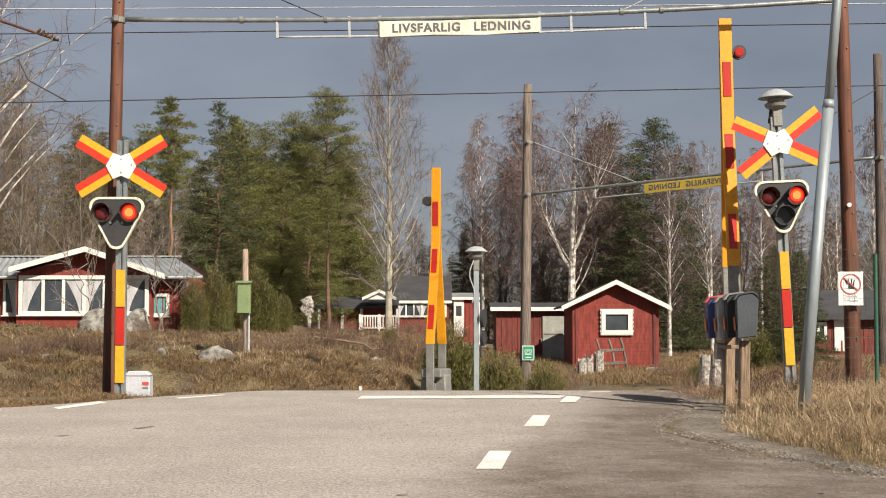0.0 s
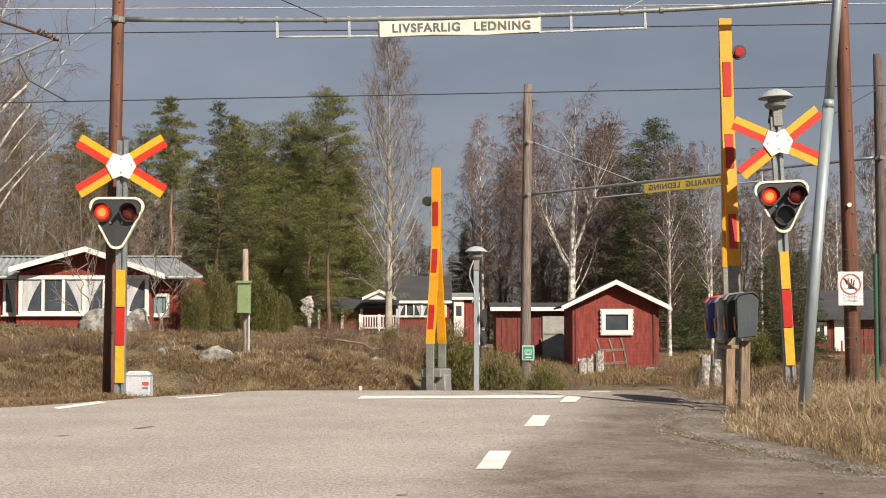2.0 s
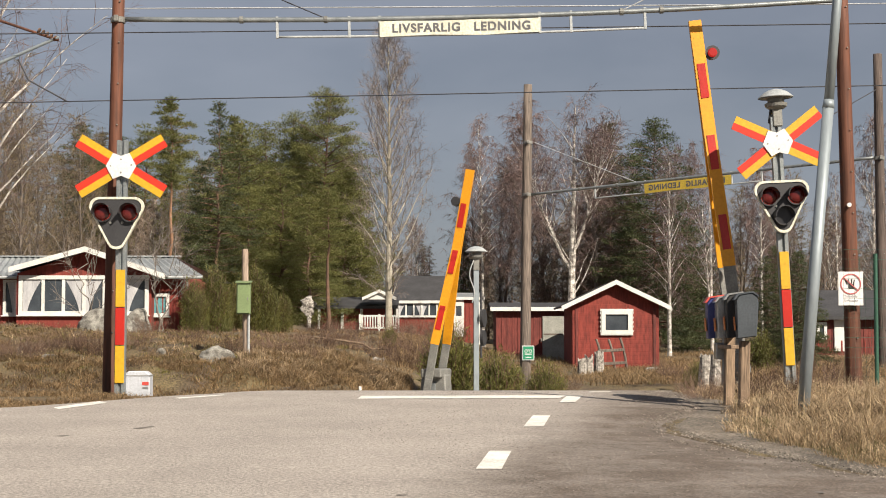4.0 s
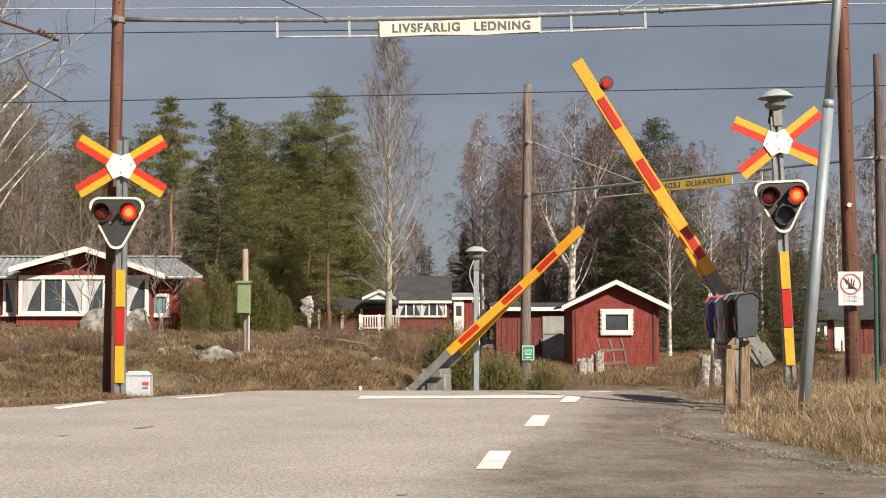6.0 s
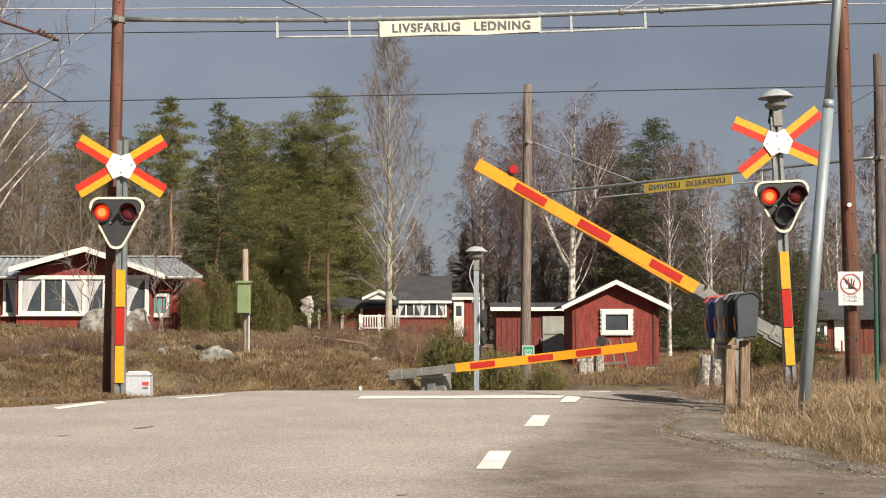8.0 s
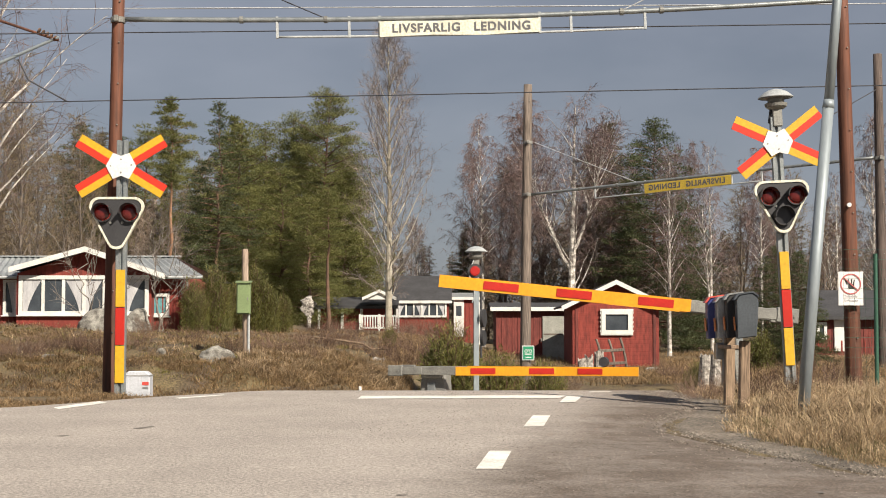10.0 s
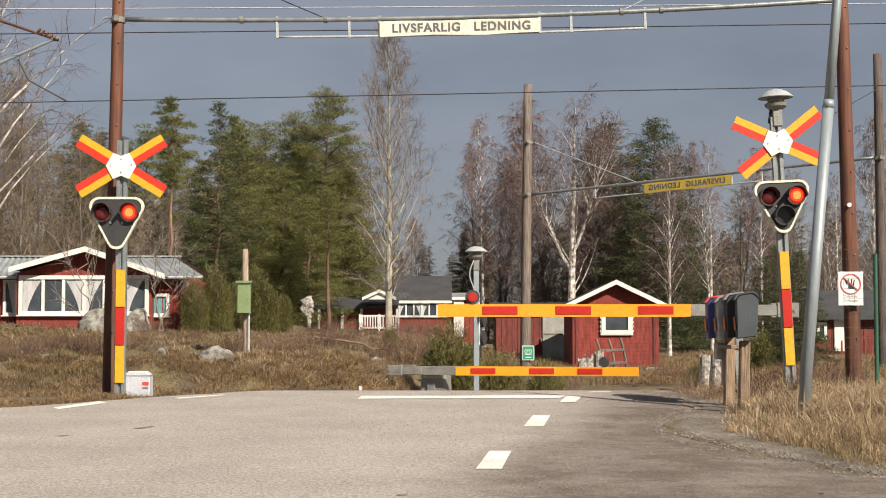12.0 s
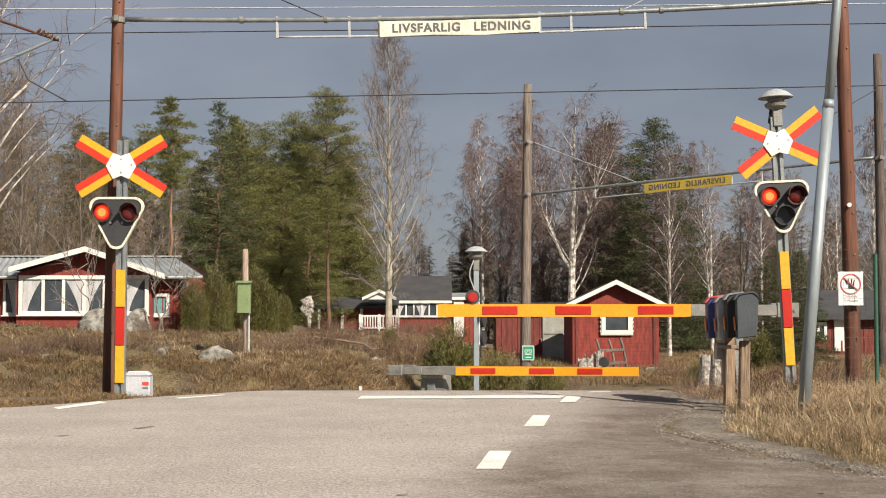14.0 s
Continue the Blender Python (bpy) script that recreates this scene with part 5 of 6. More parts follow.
def bare_tree(rng, h, r, crown0, width, limbs, hang, up=0.9, forks=1, subs=8, twigs=7, lean=0.03, twig_r=0.006, wander=0.02, cone=False, fork_at=0.0):
    """A leafless tree: trunk, limbs, branches, and twigs that may hang."""
    wood, fine = Shape(), Shape()
    stems = []
    for s in range(forks):
        pts, p = [], Vector((0, 0, -0.3))
        off = Vector((rng.uniform(-1, 1), rng.uniform(-0.6, 0.6), 0)) * (0.16 if forks > 1 else lean)
        n = 14
        for i in range(n + 1):
            t = i / n
            pts.append(Vector((off.x * h * t ** 1.1 + rng.gauss(0, wander) * (0.3 + t), off.y * h * t + rng.gauss(0, wander) * (0.3 + t), -0.3 + (h * (1 if s == 0 else rng.uniform(0.75, 0.95)) + 0.3) * t)))
        rad = [max(r * (1 - 0.55 * s / forks) * (1 - i / n) ** 0.85, 0.012) for i in range(n + 1)]
        rad[0] *= 1.25
        if s and fork_at:
            # a side stem leaves the first one part of the way up and swings outwards
            t0 = fork_at * rng.uniform(0.85, 1.3)
            i = int(t0 * n)
            foot, r_at = stems[0][0][i], stems[0][1][i]
            out = Vector((math.cos(s * 2.6 + 0.3), 0.5 * math.sin(s * 2.6), 0))
            ln = h * (1 - t0) * rng.uniform(0.62, 0.85)
            pts = [foot + out * ln * 0.42 * (q / n) ** 0.75 + Vector((rng.gauss(0, wander), rng.gauss(0, wander), ln * q / n)) for q in range(n + 1)]
            rad = [max(r_at * 0.62 * (1 - q / n) ** 0.8, 0.010) for q in range(n + 1)]
        wood.tube(pts, rad, 9)
        stems.append((pts, rad))
    for k in range(limbs):
        pts, rad = stems[k % forks]
        t = crown0 + (0.98 - crown0) * ((k + rng.random()) / limbs)
        i = min(int(t * 14), 13)
        p = pts[i].lerp(pts[i + 1], t * 14 - i)
        az = k * 2.39996 + rng.uniform(-0.4, 0.4)
        u = (t - crown0) / (1 - crown0)
        ln = width * (0.35 + 0.65 * math.sin(math.pi * min(1, (0.22 + u * 0.78)) ** 0.9)) * rng.uniform(0.7, 1.15)
        if cone:
            ln = width * min(1.0, 0.45 + 2.6 * u) * (1 - 0.78 * u) * rng.uniform(0.75, 1.2)
        d = Vector((math.cos(az), math.sin(az), up * rng.uniform(0.7, 1.4) + u * 0.7)).normalized()
        seg, path = 6, [p]
        for j in range(seg):
            d = (d + rnd_dir(rng) * 0.14 + Vector((0, 0, (0.10 if j < 3 else -0.16 * hang)))).normalized()
            path.append(path[-1] + d * (ln / seg))
        r0 = min(rad[i] * 0.5, 0.012 + ln * 0.008)
        wood.tube(path, [max(r0 * (1 - j / seg), 0.006) for j in range(seg + 1)], 5)
        for q in range(subs):
            a = 1 + (q + rng.random()) / subs * (seg - 1.05)
            j = int(a)
            sp = path[j].lerp(path[j + 1], a - j)
            sd = (d + rnd_dir(rng) * 0.9 + Vector((0, 0, 0.25 - 0.2 * hang))).normalized()
            sl = ln * rng.uniform(0.18, 0.42)
            sub = [sp]
            for w in range(3):
                sd = (sd + rnd_dir(rng) * 0.2 + Vector((0, 0, -0.22 * hang))).normalized()
                sub.append(sub[-1] + sd * (sl / 3))
            fine.tube(sub, [0.009, 0.007, 0.005, 0.003], 3)
            for w in range(twigs):
                tp = sub[1 + w % 2].lerp(sub[2 + w % 2], rng.random())
                td = (sd * 0.6 + rnd_dir(rng) * 0.7 + Vector((0, 0, -0.9 * hang))).normalized()
                fine.twig(tp, tp + td * rng.uniform(0.25, 0.65), twig_r)
    return wood.mesh("trunk"), fine.mesh("crown")


def spruce(rng, h, width, r, crown0=0.06, whorls=30, per=8, sparse=1.0):
    wood, leaf = Shape(), Shape()
    wood.tube([Vector((0, 0, -0.3)), Vector((0, 0, h * 0.5)), Vector((0, 0, h))], [r, r * 0.55, 0.015], 7)
    for k in range(whorls):
        u = (k + rng.random() * 0.6) / whorls
        z = h * (crown0 + (0.985 - crown0) * u)
        ln0 = width * (1 - u) ** 0.85 + 0.10
        for b in range(per):
            az = 6.2832 * b / per + k * 0.7 + rng.uniform(-0.3, 0.3)
            ln = ln0 * rng.uniform(0.6, 1.18)
            out = Vector((math.cos(az), math.sin(az), 0))
            tip = rng.uniform(0.05, 0.38) * (1 - 0.6 * u)
            p = Vector((0, 0, z + rng.uniform(-0.25, 0.25)))
            pts = [p, p + out * ln * 0.5 + Vector((0, 0, -tip * 0.8 * ln)), p + out * ln + Vector((0, 0, -tip * ln + 0.05))]
            if b % 2 == 0:
                wood.tube(pts, [0.02, 0.012, 0.004], 3)
            side = Vector((-out.y, out.x, 0))
            n = max(4, int(ln * 13 * sparse))
            for i in range(n):
                t = (i + rng.random()) / n
                q = pts[0].lerp(pts[1], t * 2) if t < 0.5 else pts[1].lerp(pts[2], t * 2 - 1)
                for s in (-1, 1):
                    d = (out * 0.75 + side * s * rng.uniform(0.4, 1.1) + Vector((0, 0, rng.uniform(-0.75, 0.1)))).normalized()
                    leaf.blade(q, d, d.cross(rnd_dir(rng)).normalized(), (0.26 + 0.12 * (1 - t)) * rng.uniform(0.6, 1.4), rng.uniform(0.018, 0.036))
    return wood.mesh("trunk"), leaf.mesh("crown")


def conifer(rng, h, r, crown0, profile, limbs, pad, per, lift, droop, lean=0.0, gap=0.0, kink=0.08):
    """Limbs in tiers, each with flat pads of needles on its outer part; profile: limb length from the crown's foot to its tip."""
    wood, leaf = Shape(), Shape()
    pts = [Vector((rng.gauss(0, kink) * (0 < i < 9) + lean * h * (i / 10) ** 2, rng.gauss(0, kink) * (0 < i < 9), -0.4 + (h + 0.2) * i / 10)) for i in range(11)]
    wood.tube(pts, [max(r * (1 - i / 10.6), 0.02) for i in range(11)], 8)
    steps = [i / (len(profile) - 1) for i in range(len(profile))]
    bulge = [rng.uniform(0.72, 1.22) for i in range(24)]
    for k in range(limbs):
        u = min((k + rng.random()) / limbs, 0.995)
        az = k * 2.39996 + rng.uniform(-0.3, 0.3)
        ln = float(np.interp(u, steps, profile)) * rng.uniform(0.7, 1.15) * bulge[int((az % 6.2832) / 6.2832 * 6) + 6 * min(int(u * 4), 3)]
        if rng.random() < gap:
            ln *= 0.45
        z = h * (crown0 + (1 - crown0) * u) - 0.25
        i = min(int((z + 0.4) / (h + 0.2) * 10), 9)
        p = pts[i].lerp(pts[i + 1], (z + 0.4) / (h + 0.2) * 10 - i)
        d = Vector((math.cos(az), math.sin(az), lift + 0.5 * u * u))
        path = [p]
        for j in range(4):
            d = (d + rnd_dir(rng) * 0.12 + Vector((0, 0, -droop))).normalized()
            path.append(path[-1] + d * ln / 4)
        wood.tube(path, [max(0.010 + ln * 0.010 * (1 - j / 4), 0.006) for j in range(5)], 4)
        n = max(2, int(ln / (pad * 0.62)))
        for q in range(n):
            t = (0.42 + 0.58 * (q + rng.random()) / n) * 3.99
            j = int(t)
            c = path[j].lerp(path[j + 1], t - j) + rnd_dir(rng) * pad * 0.45
            rr = pad * rng.uniform(0.6, 1.15) * (0.75 + 0.4 * (1 - u))
            for w in range(int(per * rr / pad)):
                o = rnd_dir(rng)
                e = c + Vector((o.x, o.y, o.z * 0.34)) * rr * rng.random() ** 0.5
                g = (Vector((o.x, o.y, 0.25)) * 0.8 + rnd_dir(rng) * 0.6 + Vector((0, 0, 0.35 - 2.2 * droop))).normalized()
                leaf.blade(e, g, g.cross(rnd_dir(rng)).normalized(), rng.uniform(0.11, 0.25), rng.uniform(0.012, 0.024))
    return wood.mesh("trunk"), leaf.mesh("crown")


def bush(rng, h, width, n, blade):
    """A dense evergreen shrub of many upright shoots."""
    wood, leaf = Shape(), Shape()
    for k in range(int(n / 40)):
        az = k * 2.39996
        rr = width * math.sqrt((k + 0.5) / (n / 40)) * 0.8
        top = h * (1 - 0.55 * (rr / width) ** 1.6) * rng.uniform(0.65, 1.08)
        tip = Vector((math.cos(az) * rr * 1.2, math.sin(az) * rr * 1.2, top))
        foot = Vector((math.cos(az) * rr * 0.25, math.sin(az) * rr * 0.25, -0.15))
        wood.tube([foot, tip], [0.018, 0.004], 3)
        for j in range(70):
            t = rng.uniform(0.12, 1.0)
            q = foot.lerp(tip, t) + rnd_dir(rng) * (0.05 + 0.16 * h * (1.05 - t))
            d = ((tip - foot).normalized() * 0.8 + rnd_dir(rng) * 0.75).normalized()
            leaf.blade(q, d, d.cross(rnd_dir(rng)).normalized(), blade * rng.uniform(0.7, 1.6), blade * rng.uniform(0.06, 0.11))
    return wood.mesh("stem"), leaf.mesh("foliage")


def twig_bush(rng, h, width, n, r=0.004):
    fine = Shape()
    for k in range(n):
        az, rr = rng.uniform(0, 6.2832), width * math.sqrt(rng.random()) * 0.5
        p = Vector((math.cos(az) * rr, math.sin(az) * rr, -0.05))
        d = Vector((math.cos(az) * 0.5, math.sin(az) * 0.5, 1)) + rnd_dir(rng) * 0.35
        q = p + d.normalized() * h * rng.uniform(0.5, 1.05)
        fine.twig(p, q, r)
        for j in range(3):
            s = p.lerp(q, rng.uniform(0.35, 0.9))
            fine.twig(s, s + (d + rnd_dir(rng) * 0.9).normalized() * h * rng.uniform(0.15, 0.4), r * 0.7)
    return fine.mesh("brushwood")


def plant(name, meshes, mats, names, place, turn, label, category, group="", scale=1.0):
    t = thing(name, place, label, category, turn, group)
    for me, material, nm in zip(meshes, mats, names):
        if not me.materials:
            me.materials.append(M[material])
        ob = new(nm, me)
        ob.parent = t
    t.scale = (scale, scale, scale)
    return t


def stand(x, y):
    return (x, y, surface_z(x, y))


RNG = random.Random(11)
TC = ("trunk", "crown")

# the tall aspen by the middle cottage
plant("aspen_tree", bare_tree(RNG, 12.6, 0.165, 0.14, 4.2, 60, 0.02, up=0.95, subs=12, twigs=12, lean=0.0, twig_r=0.0045, cone=True), ("bark_aspen", "twig_aspen"), TC, (-2.259, 66.0, 0.45), 20, "tall bare aspen with pale grey-yellow trunk", "tree")

# birches with white trunks
BIRCH_A = bare_tree(RNG, 11.0, 0.13, 0.22, 2.3, 46, 0.9, up=1.0, subs=9, twigs=9, lean=0.02)
BIRCH_B = bare_tree(RNG, 11.0, 0.15, 0.20, 2.5, 54, 0.7, up=0.95, forks=2, subs=9, twigs=9)
BIRCH_C = bare_tree(RNG, 12.0, 0.10, 0.40, 1.7, 40, 1.0, up=0.9, subs=8, twigs=8, lean=0.02)
BIRCH_D = bare_tree(RNG, 12.0, 0.12, 0.30, 2.2, 44, 0.8, up=1.0, forks=2, subs=8, twigs=8)
BIRCH_E = bare_tree(RNG, 12.0, 0.23, 0.24, 3.3, 66, 0.55, up=0.95, forks=3, subs=10, twigs=10, lean=0.005, fork_at=0.42)
for meshes, x, y, turn, size, label in (
    (BIRCH_C, 1.94, 76.0, 0, 0.91, "slender bare birch with a straight white trunk"),
    (BIRCH_E, 5.8, 72.0, 0, 0.97, "large bare birch with white forked trunk behind the shed"),
    (BIRCH_A, 10.29, 72.0, 40, 0.84, "bare birch with pale trunk behind the shed"),
    (BIRCH_D, 13.28, 78.0, 130, 0.85, "bare twin-stemmed birch at the wood's edge"),
    (BIRCH_C, 16.12, 80.0, 90, 0.82, "slender bare birch at the wood's edge"),
    (BIRCH_A, 21.34, 78.0, 300, 0.99, "bare birch beyond the red cottage"),
    (BIRCH_D, 21.48, 86.0, 70, 0.77, "bare birch at the wood's edge"),
    (BIRCH_D, -5.08, 92.0, 220, 0.73, "bare birch behind the cottages"),
    (BIRCH_B, -1.33, 95.0, 120, 0.62, "low bare birch behind the cottage"),
):
    plant("birch_tree", meshes, ("bark_birch", "twig_birch"), TC, stand(x, y), turn, label, "tree", "birches", size)
DIM_A = bare_tree(RNG, 11.0, 0.10, 0.25, 2.6, 50, 0.85, up=1.0, subs=9, twigs=11, lean=0.02, twig_r=0.0065)
DIM_B = bare_tree(RNG, 11.0, 0.10, 0.22, 2.4, 50, 0.9, up=1.0, forks=2, subs=9, twigs=11, twig_r=0.0065, fork_at=0.25)
for meshes, x, y, turn, size in (
    (DIM_A, 4.46, 88.0, 170, 1.18),
    (DIM_B, 6.18, 90.0, 320, 1.17),
    (DIM_A, 8.18, 84.0, 60, 1.06),
    (DIM_B, 3.34, 92.0, 111, 1.06),
    (DIM_A, 13.31, 86.0, 210, 0.98),
    (DIM_B, 16.68, 90.0, 145, 1.01),
    (DIM_A, 10.61, 88.0, 250, 0.92),
    (DIM_B, 19.45, 88.0, 10, 0.86),
    (DIM_A, 1.91, 95.0, 30, 1.03),
):
    plant("birch_tree", meshes, ("bark_dim", "twig_birch"), TC, stand(x, y), turn, "bare grey-brown birch in the wood", "tree", "birches", size)
plant("birch_tree", bare_tree(RNG, 9.8, 0.14, 0.18, 4.4, 42, 0.35, up=0.75, subs=11, twigs=10, twig_r=0.0035), ("bark_birch", "twig_birch"), TC, stand(-10.962, 36.0), 15, "bare birch with wide hanging branches", "tree", "birches", 1.0)

# pines and spruces
PINE_BIG = conifer(RNG, 14.0, 0.20, 0.05, (3.2, 3.7, 3.6, 3.3, 3.3, 2.9, 2.5, 2.2, 1.5, 0.7), 140, 0.80, 130, 0.12, 0.03, lean=0.03)
PINE_MID = conifer(RNG, 12.0, 0.17, 0.08, (2.6, 3.2, 3.2, 3.0, 2.7, 2.2, 1.5, 0.6), 104, 0.78, 112, 0.12, 0.03, kink=0.12)
PINE_LOW = conifer(RNG, 10.0, 0.16, 0.03, (2.8, 3.2, 3.0, 2.7, 2.1, 1.5, 0.6), 92, 0.74, 112, 0.12, 0.04, kink=0.12)
PINE_TALL = conifer(RNG, 12.0, 0.13, 0.62, (0.6, 1.0, 1.2, 1.1, 0.8, 0.35), 54, 0.42, 90, 0.2, 0.04, gap=0.2)
PINE_GREY = conifer(RNG, 12.0, 0.21, 0.55, (1.2, 1.8, 1.9, 1.5, 0.6), 40, 0.6, 110, 0.12, 0.03)
SPRUCE_SPARSE = conifer(RNG, 12.0, 0.13, 0.25, (2.4, 2.6, 2.3, 1.9, 1.4, 0.8, 0.15), 110, 0.36, 34, 0.1, 0.05, gap=0.35)
SPRUCE_BROWN = conifer(RNG, 12.0, 0.14, 0.10, (2.6, 2.8, 2.4, 2.0, 1.6, 1.0, 0.15), 150, 0.44, 46, 0.0, 0.09)
SPRUCE_FULL = conifer(RNG, 12.0, 0.14, 0.05, (2.9, 3.0, 2.7, 2.4, 2.1, 1.5, 0.4), 200, 0.48, 46, 0.05, 0.07)
SPRUCE_FAR = [spruce(RNG, 11.5, w, 0.12, crown0=c, whorls=26, per=7, sparse=0.45) for w, c in ((2.7, 0.06), (2.2, 0.12))]
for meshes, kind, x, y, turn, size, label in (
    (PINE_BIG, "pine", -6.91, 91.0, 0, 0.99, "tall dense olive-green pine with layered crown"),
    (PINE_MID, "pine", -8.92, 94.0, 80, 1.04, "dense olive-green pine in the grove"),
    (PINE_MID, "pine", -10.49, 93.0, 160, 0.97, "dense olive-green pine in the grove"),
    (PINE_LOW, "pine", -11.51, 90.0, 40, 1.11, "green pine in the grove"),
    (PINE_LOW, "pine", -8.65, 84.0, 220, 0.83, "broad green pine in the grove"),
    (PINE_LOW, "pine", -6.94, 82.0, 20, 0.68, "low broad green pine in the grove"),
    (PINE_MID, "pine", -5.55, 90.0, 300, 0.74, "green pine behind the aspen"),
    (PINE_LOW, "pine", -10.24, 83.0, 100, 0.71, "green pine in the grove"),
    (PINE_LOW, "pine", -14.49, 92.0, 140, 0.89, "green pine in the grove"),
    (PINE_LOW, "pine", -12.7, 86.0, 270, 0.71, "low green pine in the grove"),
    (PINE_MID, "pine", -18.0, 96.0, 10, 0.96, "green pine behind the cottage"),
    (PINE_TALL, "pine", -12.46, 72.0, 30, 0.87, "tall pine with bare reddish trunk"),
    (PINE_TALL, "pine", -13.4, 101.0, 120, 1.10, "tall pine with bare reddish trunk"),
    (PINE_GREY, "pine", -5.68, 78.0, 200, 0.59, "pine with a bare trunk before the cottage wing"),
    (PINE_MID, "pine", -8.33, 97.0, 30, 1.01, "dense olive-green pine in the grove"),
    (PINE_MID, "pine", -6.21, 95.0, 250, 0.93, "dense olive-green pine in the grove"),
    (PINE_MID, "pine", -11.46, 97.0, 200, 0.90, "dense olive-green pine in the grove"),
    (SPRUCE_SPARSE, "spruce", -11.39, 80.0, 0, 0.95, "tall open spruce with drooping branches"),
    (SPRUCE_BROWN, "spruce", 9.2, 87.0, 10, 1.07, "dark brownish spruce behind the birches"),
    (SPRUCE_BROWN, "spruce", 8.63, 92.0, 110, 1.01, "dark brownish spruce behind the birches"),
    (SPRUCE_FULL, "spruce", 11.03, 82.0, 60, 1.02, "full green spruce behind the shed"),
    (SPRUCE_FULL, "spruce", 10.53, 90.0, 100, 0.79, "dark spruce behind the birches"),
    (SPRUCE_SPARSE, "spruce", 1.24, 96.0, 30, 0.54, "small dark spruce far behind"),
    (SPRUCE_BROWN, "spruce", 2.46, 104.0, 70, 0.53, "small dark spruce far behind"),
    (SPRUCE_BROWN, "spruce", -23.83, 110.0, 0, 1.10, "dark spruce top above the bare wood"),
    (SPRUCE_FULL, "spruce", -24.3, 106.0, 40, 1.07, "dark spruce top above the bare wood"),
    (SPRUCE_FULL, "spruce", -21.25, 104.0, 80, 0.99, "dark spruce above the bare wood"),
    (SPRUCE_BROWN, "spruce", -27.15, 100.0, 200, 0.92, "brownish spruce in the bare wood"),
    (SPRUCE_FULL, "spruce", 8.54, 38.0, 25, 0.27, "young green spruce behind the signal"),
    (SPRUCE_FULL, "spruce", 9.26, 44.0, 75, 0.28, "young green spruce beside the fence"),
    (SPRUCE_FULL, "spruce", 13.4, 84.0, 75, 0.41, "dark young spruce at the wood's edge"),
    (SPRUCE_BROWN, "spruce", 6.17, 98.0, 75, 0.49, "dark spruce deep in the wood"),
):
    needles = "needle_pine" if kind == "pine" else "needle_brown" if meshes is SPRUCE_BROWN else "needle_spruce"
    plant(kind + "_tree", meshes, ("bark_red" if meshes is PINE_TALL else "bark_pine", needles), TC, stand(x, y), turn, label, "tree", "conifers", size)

# the bare apple tree before the left cottage
plant("apple_tree", bare_tree(RNG, 2.7, 0.034, 0.25, 1.5, 12, -0.1, up=0.8, forks=2, subs=4, twigs=4, twig_r=0.006, wander=0.08), ("bark_grey", "bark_grey"), TC, stand(-7.503, 42.0), 0, "bare crooked apple tree before the cottage", "tree")
plant("apple_tree", bare_tree(RNG, 2.3, 0.032, 0.15, 1.7, 9, -0.1, up=0.5, forks=2, subs=4, twigs=3, twig_r=0.006, wander=0.08), ("bark_grey", "bark_grey"), TC, stand(-9.27, 42.0), 60, "bare crooked apple tree before the cottage", "tree")

# the wood behind, too many to count
FAR_BARE = [bare_tree(RNG, 10.0, 0.10, 0.12, 2.4, 40, 0.3, up=1.1, subs=5, twigs=6, twig_r=0.012) for k in range(3)]
THICKET = [bare_tree(RNG, 5.5, 0.05, 0.04, 1.7, 24, 0.2, up=1.3, subs=5, twigs=8, twig_r=0.013) for k in range(3)]


def far_wood(name, rows, picks, mats, label):
    """Many trees joined into two meshes, trunks and crowns."""
    for slot, pick_name, material in ((0, "trunks", mats[0]), (1, "crowns", mats[1])):
        verts, faces, base = [], [], 0
        rng = random.Random(5)
        for px0, px1, y0, y1, n, s0, s1 in rows:
            for i in range(n):
                y = rng.uniform(y0, y1)
                x = (px0 + (px1 - px0) * (i + rng.random()) / n) * y
                size, a = rng.uniform(s0, s1), rng.uniform(0, 6.28)
                me = picks[rng.randrange(len(picks))][slot]
                co = np.empty(len(me.vertices) * 3)
                me.vertices.foreach_get("co", co)
                co = co.reshape(-1, 3) * size
                c, s = math.cos(a), math.sin(a)
                co = np.stack([co[:, 0] * c - co[:, 1] * s + x, co[:, 0] * s + co[:, 1] * c + y, co[:, 2] + ground_z(x, y)], 1)
                verts.append(co)
                loops = np.empty(len(me.loops), dtype=np.int64)
                me.loops.foreach_get("vertex_index", loops)
                counts = np.empty(len(me.polygons), dtype=np.int64)
                me.polygons.foreach_get("loop_total", counts)
                at = 0
                for k in counts.tolist():
                    faces.append(tuple((loops[at:at + k] + base).tolist()))
                    at += k
                base += len(co)
        ob = put_mesh(mesh_of(name, np.concatenate(verts).tolist(), faces), name if slot else name + "_trunks", material, None)
        tagged(ob, label + (" crowns" if slot else " trunks"), "woodland", kind="stuff")


